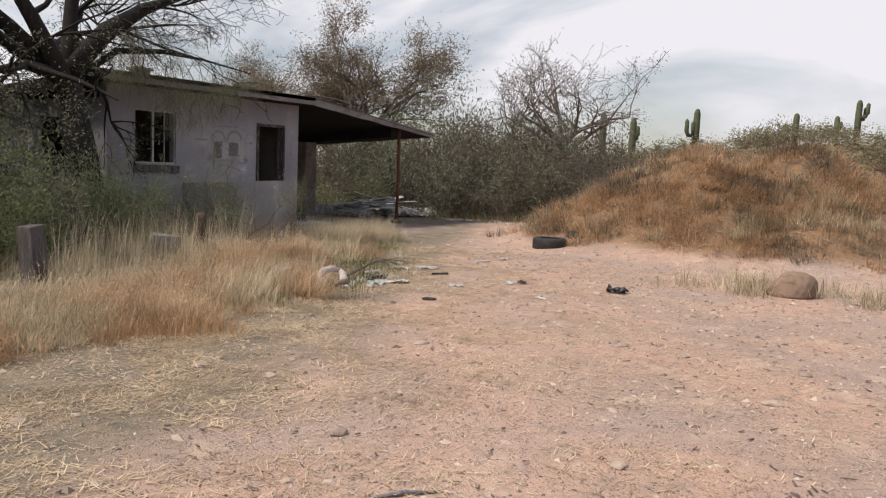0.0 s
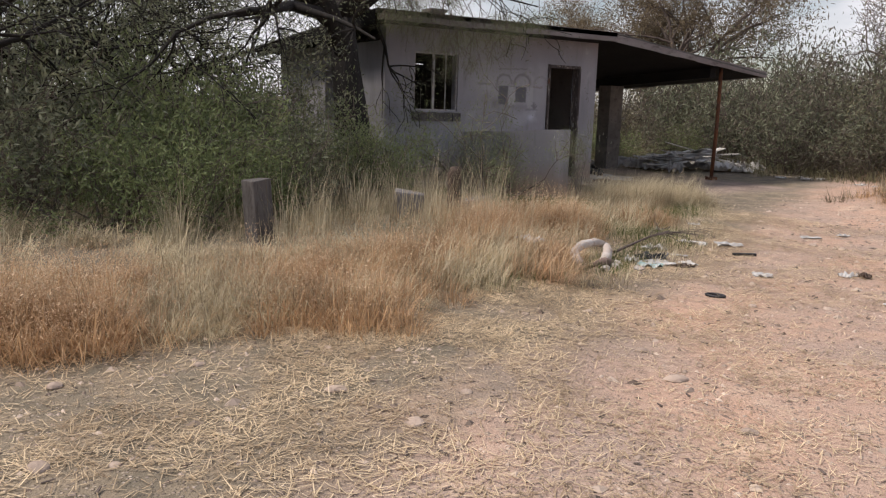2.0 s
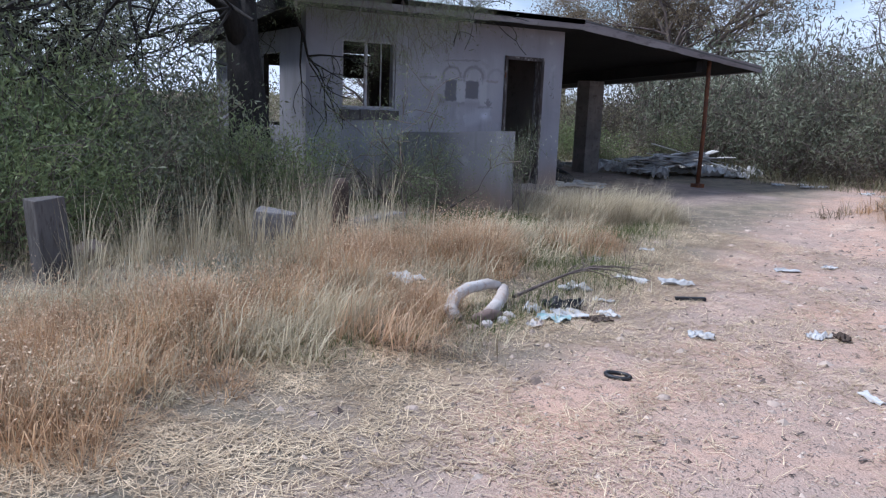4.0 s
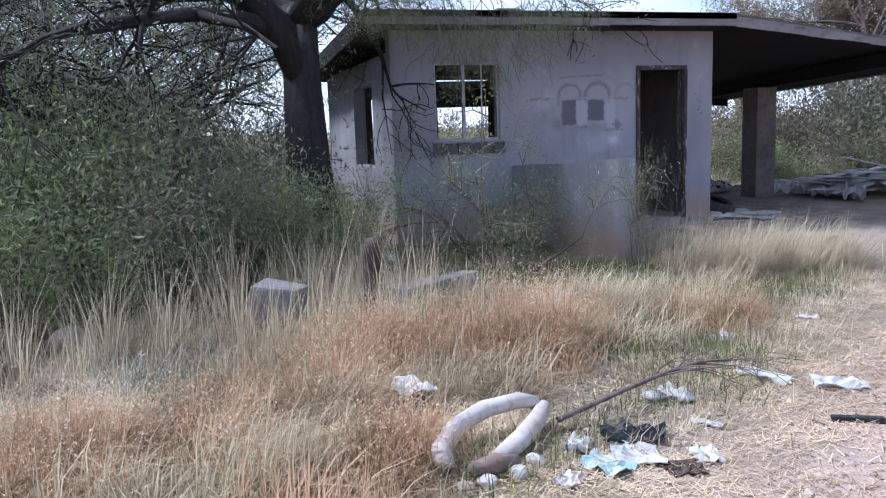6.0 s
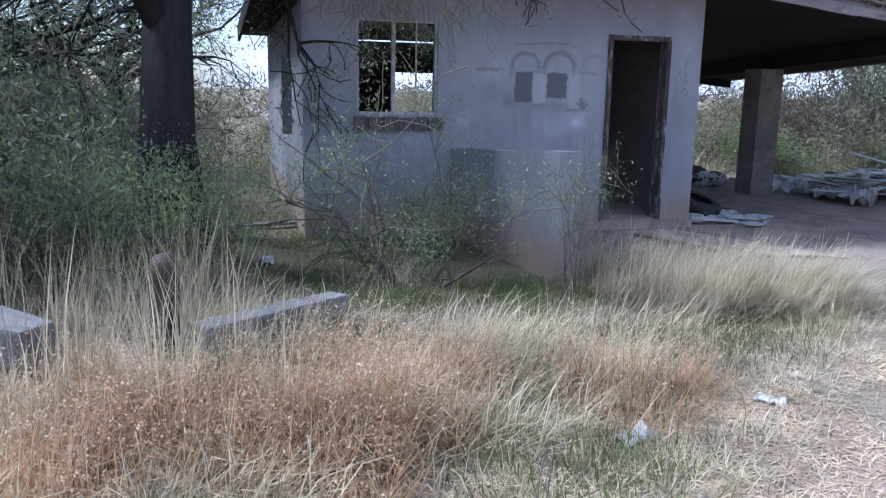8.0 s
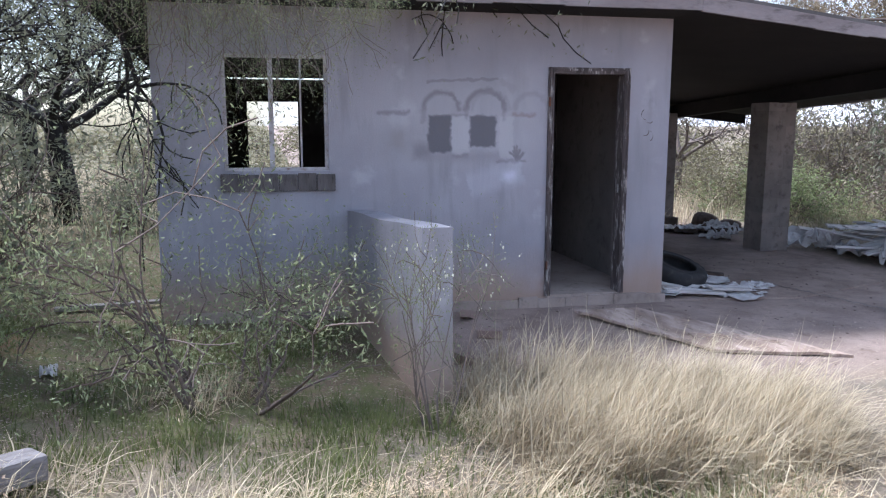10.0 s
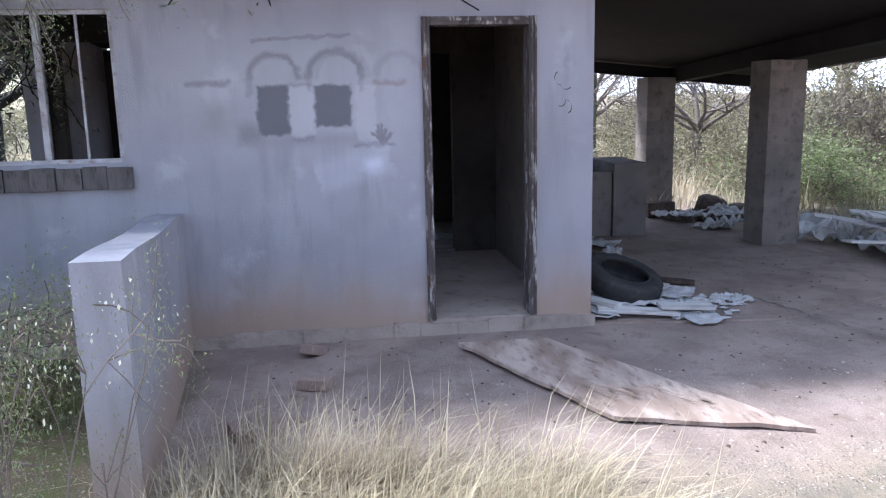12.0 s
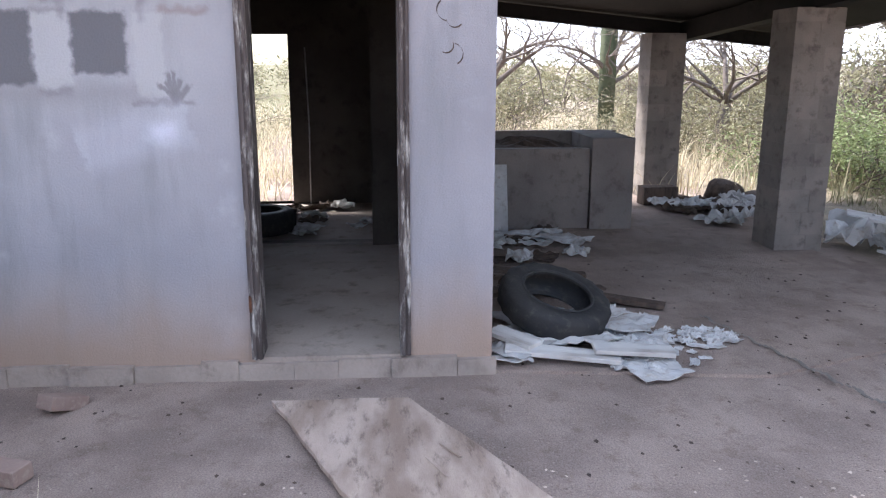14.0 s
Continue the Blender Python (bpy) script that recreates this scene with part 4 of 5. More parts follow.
brown_tree = tree(21, -6.6, 9.8, "tall brown-leaved tree behind the carport", 0.2, 2.6, 8, 2.5, M_LEAF_BROWN, M_TWIG, 9, 0.03, 3, 0.0, (0.2, 0.0), 0.16, 4, 1.1, group="brown trees")
again(brown_tree, [(-9.6, 11.5, 0.85, 0.9), (-16, 13, 0.9, 1.0)], 6)
bare_tree = tree(31, 0.4, 12.2, "pale bare-branched tree above the scrub", 0.17, 2.2, 8, 2.3, M_LEAF_BROWN, M_PALE_TWIG, 1, 0.025, 3, -0.01, (0.1, 0), 0.1, 4, 1.0, group="bare trees")
again(bare_tree, [(-2.6, 14.5, 0.7, 0.8), (-10.4, 1.4, 0.62, 0.62), (-13.0, 4.4, 0.6, 0.65), (-9.2, 5.2, 0.5, 0.6)], 7)

# bushes
dark_bush = shrub(41, 0.3, -7.5, 2.4, 2.2, M_LEAF_DARK, M_TWIG, 9, 0.0115, "dense dark green desert bush", group="dark bushes")
again(dark_bush, [(2.0, -6.35, 1.3, 1.3), (2.7, -7.3, 1.6, 1.5), (-0.6, -6.6, 2.6, 2.0), (1.0, -7.0, 2.2, 1.8), (-1.4, -8.8, 2.8, 2.5), (-3.2, -7.2, 2.0, 2.2), (-1.0, -10.6, 2.6, 2.5), (-5.0, -8.6, 2.4, 2.8), (-4.0, -11.6, 2.8, 2.8), (2.2, -9.9, 1.9, 1.9), (0.6, -9.2, 2.5, 2.2), (-6.5, -5.8, 1.3, 2.0), (1.4, -6.55, 1.2, 1.4),
                  (2.3, -6.6, 0.9, 1.2), (-8.0, -10.5, 2.6, 2.8), (-2.6, -15.0, 2.8, 3.0), (-3.2, 8.6, 4.2, 2.9), (-0.3, 6.6, 2.6, 2.4), (-4.8, 7.8, 3.6, 2.8), (1.6, 7.6, 2.4, 2.3), (-1.4, 9.0, 4.0, 2.8), (0.4, 10.4, 4.2, 2.8), (-2.6, 7.4, 2.9, 2.4)], 8)
grey_bush = shrub(45, -0.8, 8.2, 4.0, 2.8, M_LEAF_GREY, M_TWIG, 9, 0.0115, "dense grey-brown desert bush behind the drive", group="grey-brown bushes")
again(grey_bush, [(1.4, 9.2, 3.8, 2.5), (-5.8, 8.8, 4.2, 2.7), (2.9, 8.0, 2.4, 2.2), (-2.0, 10.4, 4.6, 2.8), (3.2, 10.4, 3.2, 2.4), (-7.2, 7.2, 3.2, 2.8), (3.2, 9.2, 2.4, 2.2), (-3.8, 10.0, 4.4, 3.0), (4.6, 8.9, 2.0, 2.0), (5.4, 9.6, 2.1, 2.2), (2.0, 11.4, 3.9, 2.8), (-1.2, 12.2, 4.6, 3.0), (4.2, 12.0, 3.0, 2.6), (0.8, 7.2, 1.5, 1.9), (-3.6, 7.0, 1.7, 2.0)], 18)
green_bush = shrub(42, 2.2, -8.5, 2.1, 1.7, M_LEAF_BRIGHT, M_TWIG, 14, 0.011, "fresh green feathery bush", group="green bushes")
again(green_bush, [(1.5, -7.7, 2.3, 1.6), (0.0, -8.4, 2.8, 2.0), (3.0, -9.4, 1.5, 1.5), (3.3, -8.6, 1.5, 1.3), (3.0, -7.7, 1.2, 1.1), (2.5, -6.1, 1.5, 0.9), (2.2, -5.7, 1.2, 0.8), (-5.6, 5.2, 1.1, 1.9), (-6.6, 6.2, 1.3, 1.8), (1.0, -8.1, 1.7, 1.5), (-3.6, 6.4, 1.3, 1.7)], 9)
olive_bush = shrub(43, 0.8, 9.4, 2.4, 2.4, M_LEAF_OLIVE, M_TWIG, 11, 0.0125, "olive grey-brown desert scrub bush", group="olive bushes")
again(olive_bush, [(2.9, 8.3, 1.5, 2.0), (4.6, 9.6, 1.3, 1.9), (3.8, 11.6, 1.7, 2.2), (-0.6, 11.2, 2.7, 2.6), (5.8, 11.0, 1.1, 1.8), (7.0, 13.2, 1.1, 1.9), (2.0, 13.0, 1.9, 2.4), (9.0, 14.5, 1.0, 1.8), (-8.8, 8.2, 2.6, 2.8), (-8.0, 2.6, 0.9, 1.5),
                   (-9.4, 4.2, 1.4, 2.0), (-10.6, 6.2, 2.0, 2.4), (-11.5, 0.2, 1.6, 2.0), (-10.5, -1.0, 1.0, 1.7), (-12.8, 2.2, 1.9, 2.4), (-10.4, -3.8, 1.5, 2.0), (-13.5, -5.8, 1.7, 2.2), (-7.6, 5.4, 1.4, 2.0), (-15.0, 6.0, 2.2, 2.6), (-14.6, -1.5, 1.8, 2.3),
                   (-5.6, 9.4, 2.7, 2.8), (-7.2, 11.5, 3.0, 3.0), (-11.5, 9.5, 2.6, 2.8)], 10)
far_spots = []
rr = random.Random(77)
for i in range(100):
    y = rr.uniform(17, 46)
    x = rr.uniform(-10 - y * 0.9, 16)
    far_spots.append((x, y, rr.uniform(1.2, 2.2), rr.uniform(2.2, 3.6)))
for i in range(26):
    far_spots.append((rr.uniform(-45, -17), rr.uniform(-30, 20), rr.uniform(1.6, 3.0), rr.uniform(2.6, 4.0)))
far_bush = shrub(44, 11.0, 19.0, 1.5, 2.6, M_LEAF_OLIVE, M_TWIG, 4, 0.022, "distant olive scrub bush on the rise", 9, "distant bushes")
again(far_bush, far_spots, 12)

# the airy bush before the window, and the flowering one at the end of the garden wall
front_bush = shrub(51, 2.15, -4.0, 2.15, 1.75, M_LEAF_GREEN, M_TWIG, 34, 0.0046, "airy green creosote bush before the house wall", 9, "", 0.06)
flower_bush = shrub(52, 2.78, -2.82, 1.5, 0.75, M_LEAF_GREEN, M_PALE_TWIG, 22, 0.0044, "straggly bush with small white flowers by the garden wall", 5, "", 0.05)
fr = random.Random(5)
ft = [(Vector((fr.gauss(0, 0.24), fr.gauss(0, 0.24), fr.uniform(0.5, 0.72))), None) for _ in range(70)]
tagged(part("blossom", leaves_mesh("flowers", ft, 2, 0.0035, 0.015, 3, 0.9), M_FLOWER, flower_bush, "tiny white flowers"), kind="stuff")

# drooping spray of the mesquite in front of the window and eave
sr = random.Random(8)
sticks, tips = [], []
for i in range(26):
    grow(sr, Vector((1.15 + sr.uniform(-0.3, 0.3), -4.5 + 0.075 * i, 3.02 + sr.uniform(-0.1, 0.1))), Vector((sr.uniform(-0.3, 0.5), sr.uniform(-0.4, 0.6), -0.5)), 0.72 if i < 15 else 0.4, 0.007, 2, sticks, tips, 0.25, 0.14, 3, 0.6, 4)
for i in range(30):
    grow(sr, Vector((0.9 + sr.uniform(-0.4, 0.5), -4.9 + sr.uniform(-0.6, 0.4), 3.3 + sr.uniform(-0.2, 0.4))), Vector((sr.uniform(-0.3, 0.6), sr.uniform(-0.1, 0.8), -0.3)), 0.62, 0.012, 2, sticks, tips, 0.25, 0.12, 3, 0.6, 4)
part("drooping_spray", sticks_mesh("drooping_spray", [([p - Vector((1.5, -5.85, ground_z(1.5, -5.85))) for p in q], w) for q, w in sticks], 0.0025), M_TWIG, mesquite, "fine grey drooping twigs")
part("drooping_foliage", leaves_mesh("drooping_foliage", [(p - Vector((1.5, -5.85, ground_z(1.5, -5.85))), d) for p, d in tips], 20, 0.0042, 0.055, 6), M_LEAF_GREEN, mesquite)
part("low_bough", roughen(Shape().tube([(-0.6, 0.04, 2.2), (-0.35, 0.7, 2.75), (-0.3, 1.5, 2.86), (-0.4, 2.4, 2.84), (-0.35, 3.4, 2.72)], [0.07, 0.05, 0.035, 0.022, 0.01], 8), 0.03, 4), M_BARK, mesquite, smooth=True)


def saguaro(x, y, tall, arms, seed):
    r = random.Random(seed)
    z = ground_z(x, y)
    ob = thing("saguaro", x, y, z, "tall grey-green saguaro cactus on the rise", "cactus", "saguaros")

    def column(pts, rad):
        s = Shape().tube(pts, rad, 16)
        n = len(pts)
        for i in range(n):
            c = Vector(pts[i])
            for k in range(16):
                q = Vector(s.v[i * 16 + k])
                s.v[i * 16 + k] = tuple(c + (q - c) * (1.0 if k % 2 else 0.84))
        return s

    part("stem", column([(0, 0, -0.2), (0, 0, tall * 0.5), (0.02, 0, tall * 0.9), (0.02, 0, tall * 0.98), (0.02, 0, tall)], [0.17, 0.19, 0.17, 0.11, 0.02]), M_CACTUS, ob, smooth=True)
    for k in range(arms):
        a, h, l = r.uniform(0, 6.28), tall * r.uniform(0.45, 0.62), tall * r.uniform(0.2, 0.32)
        c, s_ = math.cos(a), math.sin(a)
        part("arm", column([(c * 0.1, s_ * 0.1, h), (c * 0.4, s_ * 0.4, h + 0.05), (c * 0.5, s_ * 0.5, h + 0.25), (c * 0.5, s_ * 0.5, h + l), (c * 0.5, s_ * 0.5, h + l + 0.12)], [0.09, 0.12, 0.12, 0.11, 0.02]), M_CACTUS, ob, smooth=True)


for x, y, h, arms in ((-0.45, 30.0, 2.7, 2), (6.0, 40.0, 2.5, 2), (-3.6, 25.0, 3.3, 0), (-2.6, 26.5, 2.8, 1), (2.6, 40.0, 1.8, 0), (4.0, 46.0, 2.0, 1), (1.2, 44.0, 1.6, 0), (-13.0, 4.3, 3.8, 0)):
    saguaro(x, y, h, arms, int(x * 7 + y))

# ---- grass ----
on_yard = lambda x, y: x < verge(y) + 0.25 * noise.noise(Vector((x, y, 2.0)))
near_verge = lambda x, y, w: 1.0 if verge(y) - w < x < verge(y) - 0.15 + 0.3 * noise.noise(Vector((x, y, 2.0))) else 0.0
orange_spots = clumps(66, 4.0, 8.2, -12.0, -3.2, lambda x, y: near_verge(x, y, 1.6) * (1.0 if y < -4.3 else 0.35) * (1.0 if patchy(x, y, 0.8, 3) > 0.4 else 0.03), 21, (10, 17), (0.2, 0.5))
tufts("orange_grass", orange_spots, 70, 0.47, M_GRASS_ORANGE,
      "rust-coloured knee-high dry grass along the drive", 1, 0.1, 0.72, 0.005, 1.0)
hr = random.Random(91)
heads = [(Vector((x + hr.gauss(0, 0.13) * q, y + hr.gauss(0, 0.13) * q, ground_z(x, y) + 0.45 * q * hr.uniform(0.4, 0.95))), None) for x, y, q in orange_spots for _ in range(14)]
fuzz = leaves_mesh("seed_heads", heads, 4, 0.0042, 0.03, 92, 0.45)
fuzz.materials.append(M_SEED)
tagged(new("seed_heads", fuzz), "fuzzy rust-coloured seed heads of the dry grass", "grass", kind="stuff")
tufts("straw_grass", clumps(105, 1.9, 7.4, -11.5, -1.9, lambda x, y: (1.0 if x < verge(y) - 0.3 and not (x < 2.7 and -3.3 < y < -2.4) else 0.0) * (0.1 if x < 3.5 and -5.3 < y < -2.6 else 1.0) * (1.0 if patchy(x, y, 0.7, 7) > 0.35 else 0.15), 22), 42, 0.42, M_GRASS_STRAW,
      "pale bleached straw grass in the yard", 2, 0.1, 0.75, 0.006, 0.8, 1.2)
tufts("straw_grass", clumps(46, 4.2, 8.2, -12.0, -3.0, lambda x, y: near_verge(x, y, 1.9), 61, (7, 14), (0.15, 0.45)), 45, 0.42, M_GRASS_STRAW, "pale straw grass mixed along the drive", 16, 0.09, 0.6, 0.0055, 0.9)
tufts("flattened_grass", scatter(300, 2.2, 7.0, -10.5, -1.6, lambda x, y: (1.0 if x < verge(y) - 0.2 else 0.0) * (0.9 if patchy(x, y, 0.6, 33) > 0.4 else 0.15) * (0.12 if x < 3.3 and -5.3 < y < -2.6 else 1.0), 31), 45, 0.42, M_GRASS_STRAW,
      "wind-flattened pale straw in the yard", 12, 0.12, 1.0, 0.006, 0.5, 1.3)
tufts("tall_grass", scatter(70, 2.4, 4.8, -9.0, -5.2, lambda x, y: 0.6 if patchy(x, y, 1.2, 41) > 0.5 else 0.05, 23), 34, 0.8, M_GRASS_STRAW, "tall upright straw stalks in the yard", 3, 0.07, 0.2, 0.0055, 0.3)
tufts("flattened_grass", scatter(230, 2.0, 3.6, -2.5, -0.8, lambda x, y: 1.0 if x > 2.2 + 0.8 * max(0, y + 1.7) else 0.12, 24), 85, 0.52, M_GRASS_STRAW, "wind-flattened pale straw before the door", 4, 0.12, 0.9, 0.0055, 0.6, 1.1)
tufts("tall_grass", [(1.95, -2.25, 0.75), (1.75, -2.05, 0.6), (2.1, -1.95, 0.75), (2.0, -1.75, 0.6), (1.9, -2.45, 0.7), (2.25, -2.2, 0.8), (2.3, -1.9, 0.8), (2.4, -2.05, 0.8), (2.1, -2.35, 0.7)], 22, 0.78, M_GRASS_STRAW, "thin straw stalks beside the garden wall", 14, 0.1, 0.4, 0.005, 0.5, 1.2)
tufts("orange_grass", clumps(330, 4.2, 16.0, -2.4, 9.0, lambda x, y: smooth(0.08, 0.3, ground_z(x, y)) * (1.0 if patchy(x, y, 0.9, 11) > 0.42 else 0.12), 25, (7, 12), (0.2, 0.42)), 26, 0.42, M_GRASS_ORANGE, "matted rust-coloured grass on the mound", 5, 0.15, 0.95, 0.009, 0.6)
tufts("brown_grass", clumps(170, 4.2, 16.0, -1.8, 9.0, lambda x, y: smooth(0.1, 0.35, ground_z(x, y)) * (1.0 if patchy(x, y, 0.9, 11) < 0.5 else 0.1), 35, (6, 11), (0.2, 0.5)), 26, 0.36, M_LEAF_BROWN, "dull brown grass among the mound's grass", 15, 0.15, 0.9, 0.009, 0.6)
tufts("grey_weeds", clumps(90, 4.2, 16.0, -1.5, 9.0, lambda x, y: smooth(0.15, 0.4, ground_z(x, y)) * (1.0 if patchy(x, y, 1.1, 17) > 0.6 else 0.05), 45, (6, 11), (0.15, 0.4)), 26, 0.36, M_LEAF_GREY, "dull grey-brown weeds on the mound", 46, 0.14, 0.8, 0.009, 0.7)
tufts("straw_grass", clumps(50, 4.2, 16.0, -2.2, 9.0, lambda x, y: smooth(0.03, 0.2, ground_z(x, y)) * max(0.0, patchy(x, y, 0.7, 15)), 26), 34, 0.42, M_GRASS_STRAW, "pale straw grass among the mound's grass", 6, 0.13, 0.6, 0.008)
tufts("straw_grass", scatter(1000, -20, -5.2, -12, 8, lambda x, y: max(0.1, patchy(x, y, 0.4, 19)), 27, 0.8, 1.6), 26, 0.55, M_GRASS_STRAW, "pale straw field behind the house", 7, 0.16, 0.4, 0.012)
tufts("scrub_grass", scatter(500, -7, 7, 4.4, 12, lambda x, y: max(0.1, patchy(x, y, 0.5, 23)) if y > 5.2 + 0.1 * x else 0.0, 28, 0.7, 1.3), 30, 0.4, M_LEAF_OLIVE, "dull green-grey undergrowth below the scrub", 8, 0.16, 0.5, 0.01)
tufts("green_grass", scatter(900, 0.1, 3.9, -8.0, -2.3, lambda x, y: max(0.0, patchy(x, y, 0.9, 29) - 0.1) if not (x < 2.6 and y > -3.2) else 0.0, 29), 34, 0.12, M_GRASS_GREEN, "short green grass in the damp shade", 9, 0.1, 0.5, 0.006)
tufts("thin_grass", scatter(420, 1.8, 7.2, -6.5, -0.6, lambda x, y: 1.0 if verge(y) - 0.2 < x < verge(y) + 0.75 and patchy(x, y, 1.3, 71) > 0.35 else 0.0, 72), 16, 0.2, M_GRASS_STRAW, "thin short straw at the edge of the drive", 73, 0.12, 0.9, 0.005, 0.5)
tufts("thin_green_grass", scatter(620, 2.4, 6.8, -7.5, -1.4, lambda x, y: 1.0 if verge(y) - 2.6 < x < verge(y) + 0.5 and patchy(x, y, 1.1, 75) > 0.45 else 0.0, 76), 30, 0.17, M_GRASS_GREEN, "short green shoots between the straw", 77, 0.12, 0.6, 0.005, 0.5)
tufts("straw_grass", scatter(60, 9.2, 13.5, -2.6, -0.9, lambda x, y: 1.0 if abs(y + 2.0) < 0.7 and math.hypot(x - 10.7, y + 2.2) > 0.28 else 0.0, 86), 50, 0.36, M_GRASS_STRAW, "dull straw about the boulder at the mound's foot", 87, 0.13, 0.7, 0.008, 0.8)
tufts("straw_grass", [(4.5, -6.35, 1.0), (4.45, -6.55, 0.9), (4.4, -6.75, 1.1), (4.55, -6.1, 1.0), (4.3, -5.5, 0.8), (4.05, -5.3, 0.8), (3.85, -5.05, 0.9), (4.35, -5.75, 1.1), (4.25, -5.95, 1.2), (3.6, -4.85, 0.8)], 55, 0.36, M_GRASS_STRAW, "pale straw grown up about the old timber", 97, 0.12, 0.6, 0.0055, 0.8, 1.2)
brush_spots = [(5.15, -7.25, 1.2), (5.0, -7.0, 1.0), (5.3, -7.45, 1.0), (4.85, -7.4, 1.1), (4.6, -7.1, 0.9), (5.25, -7.05, 0.9)]
tufts("dead_brush", brush_spots, 160, 0.34, M_BRUSH, "springy heap of grey-green dead brush among the grass", 81, 0.16, 0.7, 0.005, 1.4)
fallen = [(6.7 + 0.09 * i, -6.72 + 0.07 * i, 1.0) for i in range(-2, 3)]
tufts("fallen_straw", fallen, 90, 0.5, M_SEED, "flopped sheaf of rust-coloured straw at the drive's edge", 83, 0.06, 1.15, 0.006, 0.4, 0.6)
r = np.random.RandomState(4)
n = 480000
x, y = r.uniform(2.5, 13.0, n), r.uniform(-13.0, -1.0, n)
line = np.array([verge(v) for v in y])
density = np.exp(-np.maximum(x - line - 0.2, 0) / 2.0) * (x > line - 1.5) * np.array([0.25 + 0.75 * (patchy(a, b, 1.1, 55) > 0.42) for a, b in zip(x, y)])
keep = r.rand(n) < density
x, y = x[keep], y[keep]
z = np.array([ground_z(a, b) for a, b in zip(x, y)]) + 0.008
m = len(x)
litter = blades_mesh("grass_litter", np.column_stack([x, y, z]), r.uniform(0.03, 0.13, m), r.normal(1.5, 0.1, m), r.uniform(0.002, 0.006, m), r.uniform(0, 6.28, m), r.normal(0, 0.08, m))
litter.materials.append(M_LITTER)
tagged(new("grass_litter", litter), "dry broken grass stems strewn on the earth", "grass", kind="stuff")

# ---- stones ----
chips = Shape()
rng = random.Random(31)
for i in range(1100):
    x, y = rng.uniform(5.0, 14.0), rng.uniform(-13.0, 1.0)
    if x < verge(y) - 0.1:
        continue
    z, a, l, w_ = ground_z(x, y) + 0.008, rng.uniform(0, 6.28), rng.uniform(0.006, 0.03), rng.uniform(0.002, 0.007)
    c_, s_ = math.cos(a), math.sin(a)
    chips.slab([(x + c_ * l * k1 - s_ * w_ * k2, y + s_ * l * k1 + c_ * w_ * k2, z + 0.006 * (k1 > 0)) for k1, k2 in ((-1, -1), (1, -0.6), (1, 0.8), (-1, 1))], 0.004)
tagged(part("twig_chips", chips, M_TWIG), "dark chips and twigs scattered on the drive", "debris", kind="stuff")

s = Shape()
rng = random.Random(12)
for i in range(19000):
    x, y = rng.uniform(1.0, 14.0), rng.uniform(-13.0, 3.0)
    if x < verge(y) - 0.6 and not (x < 2.6 and y > -2.6):
        continue
    q = rng.uniform(0.005, 0.019) * (2.2 if rng.random() < 0.06 and x > 4 else 1) * (0.55 if x < 3.2 else 1)
    z = ground_z(x, y)
    a = rng.uniform(0, 6.28)
    c_, s_ = math.cos(a), math.sin(a)
    rx, ry, rz = q * rng.uniform(0.8, 1.6), q * rng.uniform(0.6, 1.0), q * rng.uniform(0.4, 0.8)
    s.add([(x + c_ * rx, y + s_ * rx, z), (x - s_ * ry, y + c_ * ry, z), (x - c_ * rx, y - s_ * rx, z), (x + s_ * ry, y - c_ * ry, z), (x + rng.uniform(-0.3, 0.3) * q, y, z + rz)],
          [(0, 1, 4), (1, 2, 4), (2, 3, 4), (3, 0, 4)])
tagged(part("gravel", s, M_GRAVEL), "small mixed gravel over the sandy drive", "gravel", kind="stuff")
first = part("stone", lump(0.05, 0.55, 1), M_STONE)
first.location = (9.9, -9.6, ground_z(9.9, -9.6) - 0.005)
tagged(first, "loose tan stone lying on the drive", "stone", "loose stones")
for i in range(170):
    x, y = rng.uniform(6.5, 13.0), rng.uniform(-12.5, -2.0)
    if x < verge(y) + 0.1:
        continue
    q = rng.uniform(0.25, 1.0) ** 1.5
    copy_thing(first, pose(x, y, ground_z(x, y) - 0.006, 0, 0, rng.uniform(0, 360)) @ Matrix.Diagonal((q * rng.uniform(0.8, 1.5), q, q * 0.8, 1)))


def stone(name, x, y, radius, flat, seed, label, material=M_STONE, rough=0.35):
    ob = part(name, lump(radius, flat, seed, rough, 3), material, smooth=True)
    ob.location = (x, y, ground_z(x, y) - 0.02)
    return tagged(ob, label, "stone")


stone("boulder", 10.7, -2.2, 0.27, 0.8, 4, "rounded brown boulder at the foot of the mound", M_TAN)
block = part("stone_block", roughen(Shape().box(-0.17, -0.13, -0.05, 0.17, 0.13, 0.3), 0.03, 5), M_LOG, bevel=0.02)
block.matrix_basis = pose(4.15, -6.5, ground_z(4.15, -6.5) + 0.02, 0, 8, 60)
tagged(block, "grey flat-sided stone block in the straw grass", "stone")
stone("boulder", -5.0, 3.45, 0.24, 0.75, 9, "dark burnt boulder beside the rear pier", M_STUMP)
stone("boulder", -4.75, 3.75, 0.2, 0.6, 10, "dark low boulder beside the rear pier", M_STUMP)
stone("rock", 3.6, -7.9, 0.16, 0.7, 13, "pale grey stone in the straw grass")


